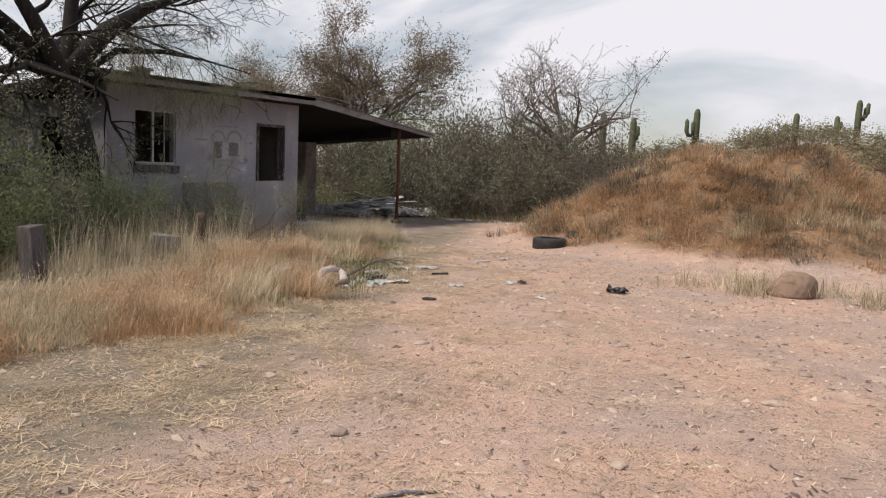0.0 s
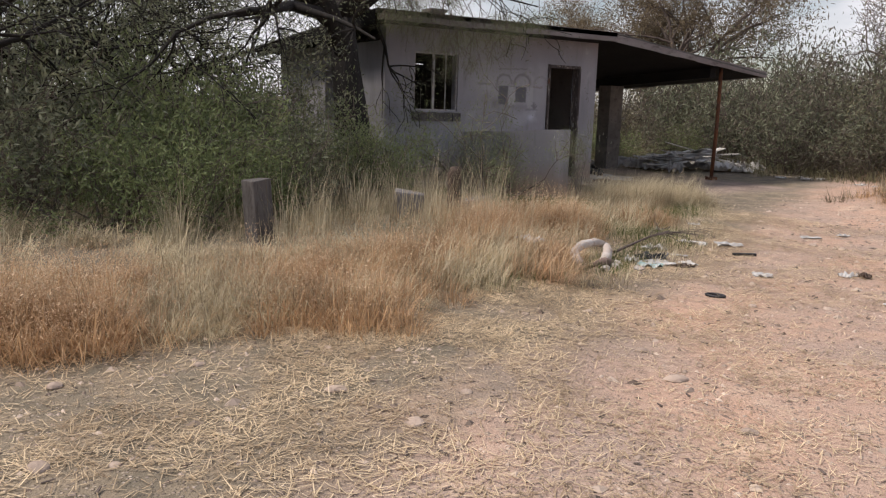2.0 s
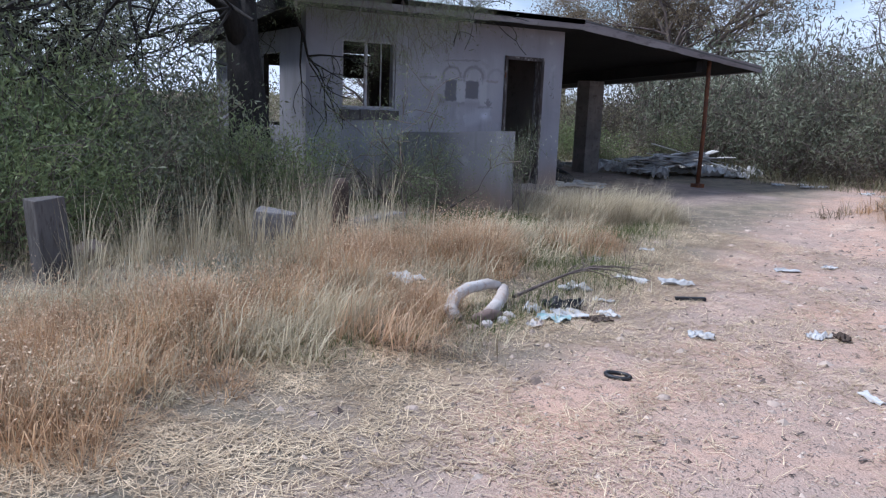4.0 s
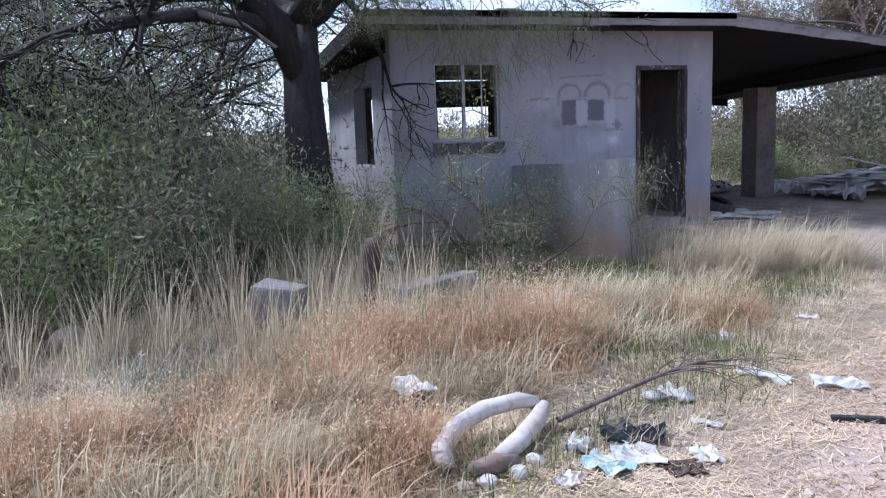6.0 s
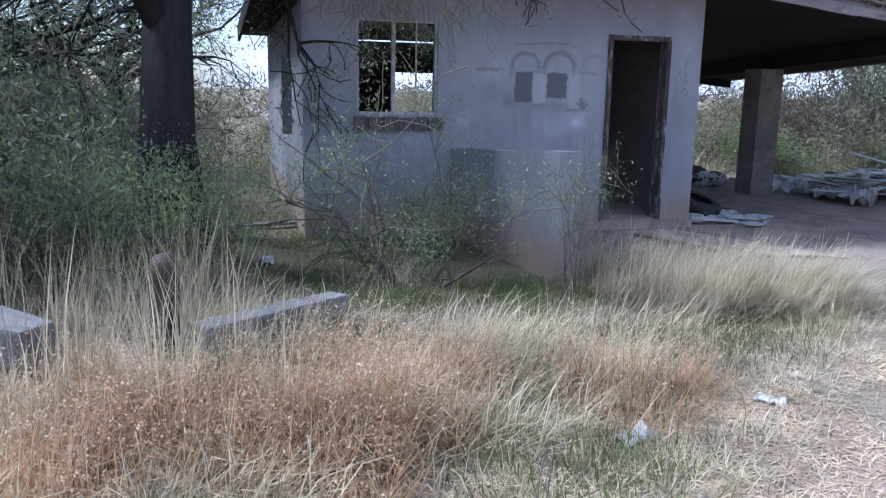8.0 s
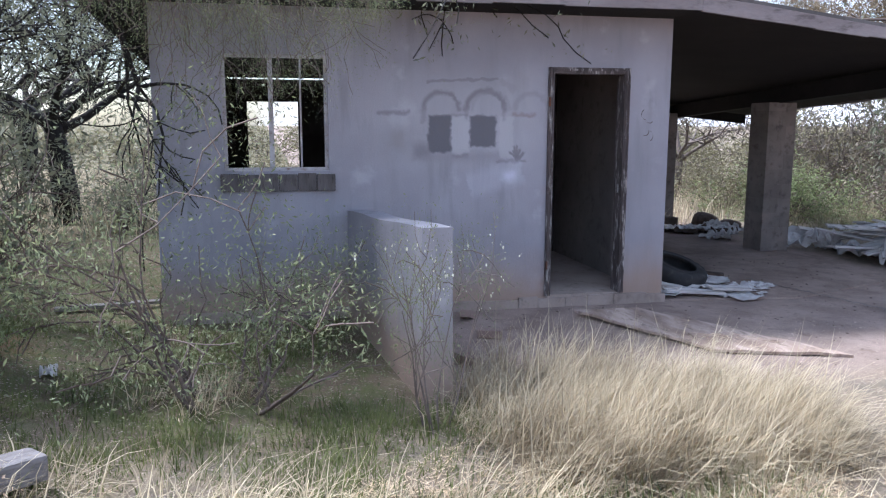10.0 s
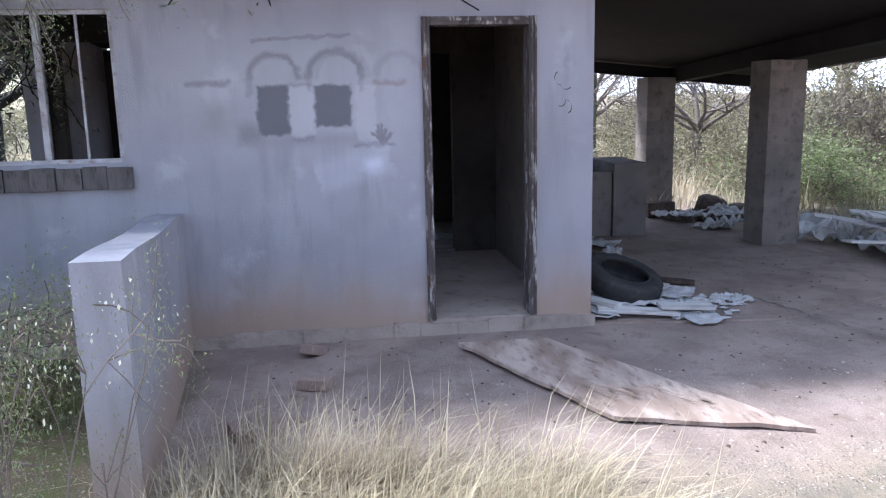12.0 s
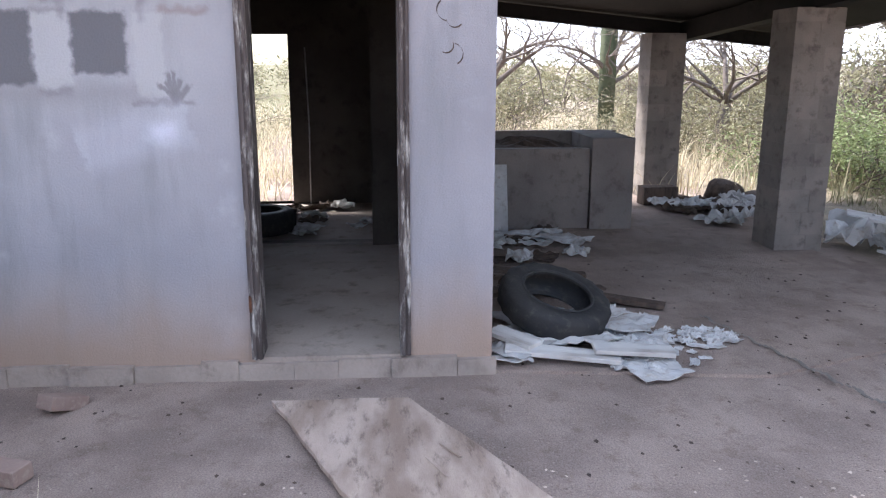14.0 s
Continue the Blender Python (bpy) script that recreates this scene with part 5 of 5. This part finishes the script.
# ---- loose things in the yard ----
def tyre(name, m, outer, wide, label, group="old tyres"):
    """A tyre with a rounded tread, grooves and an open middle."""
    ob = new(name)
    ob.matrix_basis = m
    tagged(ob, label, "tyre", group)
    inner = outer * 0.6
    prof = [(inner, -0.36), (inner * 1.1, -0.5), (outer * 0.82, -0.5), (outer * 0.95, -0.44), (outer, -0.3), (outer, 0.3), (outer * 0.95, 0.44), (outer * 0.82, 0.5), (inner * 1.1, 0.5), (inner, 0.36), (inner * 1.12, 0.3), (outer * 0.9, 0.3), (outer * 0.9, -0.3), (inner * 1.12, -0.3)]
    s, n, k = Shape(), 40, len(prof)
    for i in range(n):
        a = 2 * math.pi * i / n
        for q, (rad, h) in enumerate(prof):
            rr_ = rad - (0.012 if 3 <= q <= 6 and i % 2 else 0.0)
            s.v.append((rr_ * math.cos(a), rr_ * math.sin(a), h * wide))
    s.f = [(i * k + q, ((i + 1) % n) * k + q, ((i + 1) % n) * k + (q + 1) % k, i * k + (q + 1) % k) for i in range(n) for q in range(k)]
    part("casing", s, M_RUBBER, ob, smooth=True)
    for side in (-1, 1):
        rim = Shape().tube([(inner * 1.05 * math.cos(2 * math.pi * i / 32), inner * 1.05 * math.sin(2 * math.pi * i / 32), side * wide * 0.45) for i in range(33)], [0.012] * 33, 6)
        part("bead", rim, M_RUBBER, ob, smooth=True)
    return ob


tyre("tyre", pose(6.15, 0.22, 0.13), 0.31, 0.23, "black worn tyre lying flat on the drive")
tyre("tyre", pose(6.35, 1.15, 0.17, 0, 14, 20), 0.3, 0.2, "worn tyre half sunk in the mound's grass")
tilt = Vector((0.28, 0.2, 0.94)).to_track_quat("Z", "X").to_matrix().to_4x4()
tyre("tyre", Matrix.Translation((-0.54, 0.44, 0.19)) @ tilt, 0.33, 0.17, "black tyre leaning on rubble by the house corner")
tyre("tyre", pose(-3.05, -1.6, 0.21), 0.31, 0.2, "dark tyre on the floor of the inner room")


def sheet(name, x, y, z, w, d, h, seed, turn, label, material=M_PAPER, group="", category="litter"):
    ob = part(name, crumpled(w, d, h, seed), material)
    ob.matrix_basis = pose(x, y, z, 0, 0, turn)
    return tagged(ob, label, category, group)


def litter_at(x, y, w, d, h, seed, label, material=M_PAPER):
    sheet("crumpled_sheet", x, y, ground_z(x, y) + 0.004, w * 0.75, d * 0.75, h * 0.6, seed, seed * 47 % 360, label, material, "yard litter")


litter_at(7.4, -4.72, 0.22, 0.16, 0.05, 1, "crumpled white paper on the drive")
litter_at(7.75, -4.0, 0.2, 0.14, 0.06, 2, "crumpled pale rag on the drive")
litter_at(7.85, -3.9, 0.2, 0.12, 0.07, 3, "dark brown rag on the drive", M_STUMP)
litter_at(9.05, -3.75, 0.3, 0.22, 0.13, 4, "crumpled black rag on the drive", M_BLACKBAG)
litter_at(6.24, -2.24, 0.3, 0.14, 0.04, 5, "flat white paper on the drive")
litter_at(6.34, -1.75, 0.2, 0.14, 0.05, 6, "flat white paper on the drive")
litter_at(8.58, -4.78, 0.22, 0.08, 0.03, 7, "thin scrap of white paper on the drive")
litter_at(5.98, -3.98, 0.4, 0.16, 0.06, 8, "long crumpled white sheet beside the grass")
litter_at(6.25, -3.72, 0.34, 0.22, 0.06, 9, "torn white sheet beside the grass")
litter_at(5.22, -3.7, 0.3, 0.15, 0.06, 10, "crumpled white sheet beside the grass")
litter_at(6.62, -5.2, 0.36, 0.28, 0.06, 11, "crumpled white sheet in the rubbish heap")
litter_at(6.7, -5.38, 0.28, 0.2, 0.07, 12, "teal-printed torn packaging in the rubbish heap", M_TEAL)
litter_at(6.48, -5.12, 0.36, 0.2, 0.13, 13, "black plastic bag in the rubbish heap", M_BLACKBAG)
litter_at(6.5, -5.42, 0.17, 0.14, 0.11, 14, "crumpled white bag in the rubbish heap")
litter_at(6.75, -4.92, 0.22, 0.16, 0.05, 15, "torn pale sheet in the rubbish heap")
litter_at(6.45, -4.7, 0.2, 0.08, 0.04, 16, "strip of white paper by the rubbish heap")
litter_at(6.85, -5.1, 0.2, 0.17, 0.06, 17, "brown stained rag in the rubbish heap", M_STUMP)
litter_at(6.78, -5.6, 0.16, 0.12, 0.05, 18, "scrap of white foam in the rubbish heap", M_FOAM)
litter_at(6.05, -4.6, 0.3, 0.2, 0.07, 19, "white scrap under the fallen branch")
litter_at(5.0, -2.8, 0.2, 0.12, 0.04, 20, "white scrap at the grass edge")
bag = sheet("plastic_bag", 5.68, -5.98, ground_z(5.68, -5.98) + 0.1, 0.26, 0.18, 0.05, 31, 20, "white plastic bag caught in the grass", M_PAPER, "", "bag")
cup = part("paper_plate", Shape().tube([(0, 0, 0.0), (0, 0, 0.012), (0, 0, 0.03), (0, 0, 0.024)], [0.04, 0.05, 0.065, 0.04], 18), M_PAPER, smooth=True)
cup.location = (6.06, -4.75, ground_z(6.06, -4.75) + 0.004)
tagged(cup, "small white paper plate on the earth", "plate")
bar = part("metal_bar", Shape().box(-0.12, -0.018, 0.0, 0.12, 0.018, 0.03), M_BLACKBAG, bevel=0.006)
bar.matrix_basis = pose(6.68, -4.02, ground_z(6.68, -4.02), 0, 0, 62)
tagged(bar, "short black bar lying on the drive", "bar")
loop = part("rubber_ring", Shape().tube([(0.07 * math.cos(i * 0.524), 0.045 * math.sin(i * 0.524), 0.012) for i in range(13)], [0.011] * 13, 7), M_BLACKBAG, smooth=True)
loop.matrix_basis = pose(7.75, -5.77, ground_z(7.75, -5.77), 0, 0, 30)
tagged(loop, "small black rubber ring on the drive", "ring")


def tube_thing(name, pts, radii, material, label, category, sides=12):
    x, y, z = pts[0]
    s = Shape().tube([(a - x, b - y, c - z) for a, b, c in pts], radii, sides)
    ob = part(name, roughen(s, 0.008, 14), material, smooth=True)
    ob.location = (x, y, z)
    return tagged(ob, label, category)


foam = thing("foam_ring", 6.36, -5.77, ground_z(6.36, -5.77), "broken ring of soiled white foam tube in the grass", "foam ring")
part("long_arc", roughen(Shape().tube([(0.16, -0.28, 0.03), (0.07, -0.27, 0.07), (-0.06, -0.16, 0.11), (-0.17, 0.02, 0.13), (-0.2, 0.2, 0.14), (-0.19, 0.3, 0.12)], [0.04, 0.046, 0.046, 0.044, 0.04, 0.034], 12), 0.01, 12), M_FOAM, foam, smooth=True)
part("short_arc", roughen(Shape().tube([(-0.17, 0.33, 0.1), (-0.06, 0.24, 0.08), (0.08, 0.1, 0.06), (0.19, -0.04, 0.05)], [0.036, 0.044, 0.046, 0.042], 12), 0.01, 12, 3), M_FOAM, foam, smooth=True)
part("torn_end", roughen(Shape().tube([(0.24, -0.2, 0.035), (0.25, -0.08, 0.05), (0.23, 0.02, 0.04)], [0.03, 0.045, 0.03], 10), 0.012, 12, 5), M_BRICK, foam, "rust-brown torn end", smooth=True)
for k, (x, y) in enumerate(((0.33, -0.15), (0.21, 0.12), (0.3, 0.0))):
    part("foam_lump", lump(0.045, 0.7, 20 + k, 0.5), M_FOAM, foam).location = (x, y, 0.0)

# fallen branch with a fan of twigs
br = random.Random(14)
sticks, tips = [([Vector((6.12, -5.45, 0.14)), Vector((6.05, -5.1, 0.2)), Vector((5.98, -4.8, 0.24)), Vector((5.92, -4.5, 0.26))], [0.018, 0.016, 0.013, 0.01])], []
for i in range(9):
    grow(br, Vector((6.0 - 0.02 * i, -4.85 + i * 0.05, 0.23)), Vector((br.uniform(-0.5, 0.5), 1.0, br.uniform(-0.15, 0.45))), 0.4, 0.007, 1, sticks, tips, 0.15, 0.05, 3, 0.65, 4)
o = Vector((6.12, -5.45, 0.0))
branch = thing("fallen_branch", o.x + 0.14, o.y + 0.05, -0.08, "grey dead branch with a fan of twigs", "branch")
for k, (q, w) in enumerate(sticks):
    part("twig" if k else "stem", sticks_mesh("twig", [([p - o for p in q], w)], 0.0022), M_TWIG, branch)
g0 = ground_z(10.9, -10.0)
stick = tube_thing("stick", [(10.55, -10.1, g0 + 0.012), (10.62, -10.0, g0 + 0.02), (10.72, -9.88, g0 + 0.012)], [0.008, 0.01, 0.006], M_LOG, "short bleached stick on the drive", "stick", 7)

# posts, timber
post_dark = part("charred_post", roughen(Shape().tube([(0, 0, -0.1), (0.01, 0.0, 0.2), (-0.01, 0.01, 0.42), (0.0, 0.0, 0.5)], [0.085, 0.08, 0.075, 0.06], 12), 0.03, 9), M_STUMP, smooth=True)
post_dark.location = (4.0, -5.78, ground_z(4.0, -5.78) + 0.03)
tagged(post_dark, "short charred fence post in the grass", "post")
post_grey = part("cut_post", roughen(Shape().box(-0.1, -0.13, -0.1, 0.1, 0.13, 0.68), 0.02, 5), M_POST, bevel=0.012)
post_grey.matrix_basis = pose(4.45, -8.25, ground_z(4.45, -8.25) - 0.04, 3, -2, 25) @ Matrix.Diagonal((0.85, 0.85, 0.97, 1))
tagged(post_grey, "weathered grey square-cut timber post", "post")
beam_log = part("timber", roughen(Shape().box(0, -0.08, 0.0, 1.15, 0.08, 0.13), 0.02, 4), M_LOG, bevel=0.015)
beam_log.matrix_basis = pose(3.95, -5.62, ground_z(3.95, -5.62) + 0.03, 0, 3, 131)
tagged(beam_log, "bleached grey timber lying in the grass", "timber")
plank = part("plank", Shape().box(0, -0.05, 0, 1.1, 0.05, 0.03), M_LOG, bevel=0.006)
plank.matrix_basis = pose(-0.6, -5.6, 0.03, 0, 0, 100)
tagged(plank, "grey plank lying beside the house", "plank")
cloth = sheet("rag", 1.6, -5.1, ground_z(1.6, -5.1) + 0.01, 0.14, 0.1, 0.07, 61, 10, "small white rag under the mesquite", M_PAPER, "", "litter")

# rotten plywood sheet before the door
ply = Shape()
A, B, C, D = Vector((0.42, -1.06, 0.05)), Vector((1.76, -0.46, 0.03)), Vector((2.06, 0.46, 0.02)), Vector((0.4, -0.44, 0.035))
n = 14
for i in range(n + 1):
    for j in range(n + 1):
        u, v = i / n, j / n
        p = A.lerp(B, u).lerp(D.lerp(C, u), v)
        e = 0.02 if i in (0, n) or j in (0, n) else 0.0
        p += Vector((noise.noise(p * 7), noise.noise(p * 7 + Vector((9, 0, 0))), 0)) * e
        ply.v.append((p.x, p.y, p.z + 0.012 * noise.noise(p * 3)))
m_ = (n + 1) ** 2
ply.v += [(x, y, z - 0.022) for x, y, z in ply.v]
q = [(i * (n + 1) + j, (i + 1) * (n + 1) + j, (i + 1) * (n + 1) + j + 1, i * (n + 1) + j + 1) for i in range(n) for j in range(n)]
rim = list(range(n)) + [i * (n + 1) + n for i in range(n)] + [n * (n + 1) + j for j in range(n, 0, -1)] + [i * (n + 1) for i in range(n, 0, -1)]
ply.f = q + [tuple(k + m_ for k in reversed(f)) for f in q] + [(rim[i], rim[i] + m_, rim[(i + 1) % len(rim)] + m_, rim[(i + 1) % len(rim)]) for i in range(len(rim))]
ply_ob = new("plywood_sheet")
tagged(ply_ob, "rotten delaminating plywood sheet before the doorway", "board")
part("panel", ply, M_PLY, ply_ob)
pr = random.Random(6)
for i in range(10):
    u, v = pr.uniform(0.05, 0.95), pr.uniform(0.05, 0.95)
    p = A.lerp(B, u).lerp(D.lerp(C, u), v)
    a = math.atan2(0.6, 1.34) + pr.uniform(-0.12, 0.12)
    l = pr.uniform(0.06, 0.28)
    w_ = pr.uniform(0.006, 0.016)
    c_, s_ = math.cos(a), math.sin(a)
    part("splinter", Shape().slab([(p.x - s_ * w_ * k2 + c_ * l * k1, p.y + c_ * w_ * k2 + s_ * l * k1, p.z + 0.014 + 0.008 * k1) for k1, k2 in ((0, 0), (1, 0), (1, 1), (0, 1))], 0.005), M_PLY, ply_ob, "pale lifted splinter")

# bricks by the wall
b0 = part("brick", Shape().box(-0.1, -0.05, 0, 0.1, 0.05, 0.065), M_BRICK, bevel=0.005)
b0.matrix_basis = pose(0.95, -2.0, 0.0, 0, 0, 70)
tagged(b0, "loose dusty red brick near the wall", "brick", "loose bricks")
copy_thing(b0, pose(0.32, -2.02, 0.0, 0, 20, 150))
copy_thing(b0, pose(1.6, -2.35, 0.0, 0, 0, 20))

# ---- rubble in the carport ----
rng = random.Random(19)
for i in range(22):
    x, y = rng.uniform(-0.75, 0.12), rng.uniform(0.12, 0.95)
    sheet("torn_panel", x, y, 0.016 + 0.012 * (i % 5), rng.uniform(0.15, 0.45), rng.uniform(0.1, 0.3), rng.uniform(0.015, 0.045), 100 + i, rng.uniform(0, 360), "torn dirty-white wallboard on the carport floor", M_PAPER, "carport rubble")
for i in range(95):
    y = rng.uniform(0.65, 1.45)
    x = -0.35 + rng.gauss(0, 0.3) * (1.6 - y)
    sheet("paper_scrap", x, y, 0.016, rng.uniform(0.03, 0.13), rng.uniform(0.03, 0.08), rng.uniform(0.01, 0.03), 140 + i, rng.uniform(0, 360), "small crumbled scrap of white wallboard", M_PAPER, "carport rubble")
for i, (x, y, t, l) in enumerate(((-0.05, 0.38, 78, 0.6), (-0.02, 0.75, 86, 0.42), (-0.2, 0.15, 40, 0.3))):
    ob = part("board", Shape().box(-l / 2, -0.06, 0, l / 2, 0.06, 0.025), M_BOARD, bevel=0.004)
    ob.matrix_basis = pose(x, y, 0.05 + 0.02 * i, 4, 3, t)
    tagged(ob, "bleached white board on the rubble", "board", "rubble boards")
for i, (x, y, t, l) in enumerate(((-1.35, 0.55, 100, 0.9), (-1.15, 0.75, 64, 1.1), (-1.6, 0.5, 84, 0.8), (-1.05, 0.35, 118, 0.9))):
    ob = part("dark_plank", Shape().box(-l / 2, -0.05, 0, l / 2, 0.05, 0.03), M_STUMP, bevel=0.004)
    ob.matrix_basis = pose(x, y, 0.015 + 0.03 * i, 0, 3, t)
    tagged(ob, "dark charred plank on the carport floor", "plank", "charred planks")
for i in range(20):
    x, y = rng.uniform(-3.4, -2.2), rng.uniform(0.1, 1.15)
    sheet("torn_panel", x, y, 0.016 + 0.01 * (i % 4), rng.uniform(0.15, 0.5), rng.uniform(0.1, 0.3), rng.uniform(0.02, 0.07), 200 + i, rng.uniform(0, 360), "torn dirty-white wallboard beside the planter", M_PAPER if i % 4 else M_STUMP, "planter rubble")
lean_board = part("leaning_board", roughen(Shape().box(-0.012, -0.12, 0, 0.012, 0.12, 0.62), 0.03, 5), M_PAPER)
lean_board.matrix_basis = pose(-3.3, 0.5, 0.02, 0, -8, 5)
tagged(lean_board, "pale broken panel leaning on the planter", "board")
for i in range(24):
    x, y = rng.uniform(-4.7, -3.5), rng.uniform(2.5, 3.6)
    sheet("torn_panel", x, y, 0.02 + 0.012 * (i % 4), rng.uniform(0.2, 0.55), rng.uniform(0.12, 0.35), rng.uniform(0.04, 0.13), 240 + i, rng.uniform(0, 360), "torn dirty-white wallboard between the piers", M_PAPER if i % 5 else M_STUMP, "pier rubble")
foot_block = part("fallen_block", roughen(Shape().box(-0.1, -0.2, 0, 0.1, 0.2, 0.2), 0.015, 5), M_STUMP, bevel=0.01)
foot_block.matrix_basis = pose(-4.75, 2.55, 0.01, 0, 0, 5)
tagged(foot_block, "dark fallen block at the rear pier's foot", "block")
for i in range(42):
    x, y = rng.uniform(-2.6, -1.2), rng.uniform(3.7, 6.0)
    hgt = 0.5 * math.exp(-((x + 1.8) ** 2 * 1.2 + (y - 5.0) ** 2 * 0.5))
    l = rng.uniform(0.5, 1.4)
    ob = part("board", roughen(Shape().box(-l / 2, -0.09, 0, l / 2, 0.09, 0.02), 0.01, 4, i), M_BOARD)
    ob.matrix_basis = pose(x, y, 0.03 + hgt * rng.uniform(0.5, 1.0), rng.uniform(-12, 12), rng.uniform(-14, 14), 90 + rng.gauss(0, 32))
    tagged(ob, "bleached white siding board in a heap", "board", "heap of boards")
for i in range(16):
    x, y = rng.uniform(-2.9, -0.8), rng.uniform(3.4, 6.6)
    sheet("torn_panel", x, y, ground_z(x, y) + 0.02, rng.uniform(0.3, 0.8), rng.uniform(0.2, 0.5), rng.uniform(0.1, 0.3), 280 + i, rng.uniform(0, 360), "crumpled white sheeting by the board heap", M_PAPER, "heap sheeting")
for i in range(14):
    x = rng.uniform(0.2, 5.0)
    y = 5.2 + 0.1 * x + rng.uniform(-0.4, 0.6)
    litter_at(x, y, rng.uniform(0.12, 0.3), rng.uniform(0.1, 0.2), rng.uniform(0.04, 0.1), 300 + i, "white scrap at the foot of the scrub")
crumbs = Shape()
for i in range(420):
    x, y = rng.uniform(-2.2, 2.4), rng.uniform(-2.4, 2.9)
    if x < 0.05 and y < 0.05:
        continue
    q = rng.uniform(0.004, 0.014)
    a = rng.uniform(0, 6.28)
    c_, s_ = math.cos(a) * q, math.sin(a) * q
    z = max(ground_z(x, y), 0.012 if (x < 0.25 and y > 0) else -1)
    crumbs.add([(x + c_, y + s_, z), (x - s_, y + c_, z), (x - c_, y - s_, z), (x + s_ * 2, y - c_, z), (x, y, z + q * 0.6)], [(0, 1, 4), (1, 2, 4), (2, 3, 4), (3, 0, 4)])
tagged(part("crumbs", crumbs, M_STUMP), "dark crumbs and leaf litter on the dusty floor", "debris", kind="stuff")
joint = Shape()
jr = random.Random(3)
for i in range(60):
    u = i / 59
    x, y = -0.75 + 1.75 * u, 1.42 + 0.42 * u + 0.015 * math.sin(i)
    w_ = jr.uniform(0.003, 0.012)
    joint.slab([(x - 0.02, y - w_, 0.018), (x + 0.02, y - w_, 0.018), (x + 0.02, y + w_, 0.018), (x - 0.02, y + w_, 0.018)], 0.004)
tagged(part("slab_joint", joint, M_BLOCK), "dirt-filled crack across the carport floor", "crack", kind="structure")

# ---- inside ----
for i in range(16):
    x, y = rng.uniform(-4.4, -2.8), rng.uniform(-1.9, -0.5)
    sheet("torn_panel", x, y, 0.108 + 0.006 * (i % 4), rng.uniform(0.15, 0.45), rng.uniform(0.1, 0.3), rng.uniform(0.02, 0.08), 320 + i, rng.uniform(0, 360), "dirty torn wallboard on the inner floor", M_PAPER if i % 3 else M_STUMP, "indoor rubble")
pipe = part("conduit", Shape().tube([(0, 0, 0), (0.0, 0.01, 0.8), (0.0, -0.01, 1.6)], [0.008] * 3, 8), M_STEEL, smooth=True)
pipe.location = (-4.5, -1.28, 0.1)
tagged(pipe, "thin pale conduit up the rear wall", "pipe")
strip = part("threshold", Shape().box(-2.62, -1.6, 0.104, -2.5, -0.62, 0.125), M_CEMENT)
tagged(strip, "raised concrete threshold between the rooms", "threshold", kind="structure")

# sprayed squiggles beside the door
def squiggle(pts):
    s = Shape()
    for (y0, z0), (y1, z1) in zip(pts, pts[1:]):
        s.add([(0.002, y0, z0 + 0.003), (0.002, y1, z1 + 0.003), (0.002, y1 + 0.004, z1 - 0.003), (0.002, y0 + 0.004, z0 - 0.003)], [(0, 1, 2, 3)])
    return s


marks = thing("graffiti", 0.0, 0.0, 0.0, "thin dark sprayed squiggles beside the doorway", "graffiti", kind="structure")
for k, (yc, zc, rad) in enumerate(((-0.235, 1.78, 0.05), (-0.2, 1.74, 0.04), (-0.24, 1.62, 0.035), (-0.21, 1.58, 0.05))):
    part("stroke", squiggle([(yc + rad * math.cos(2.2 + k + i * 0.4), zc + rad * math.sin(2.2 + k + i * 0.4)) for i in range(7)]), M_STUMP, marks)
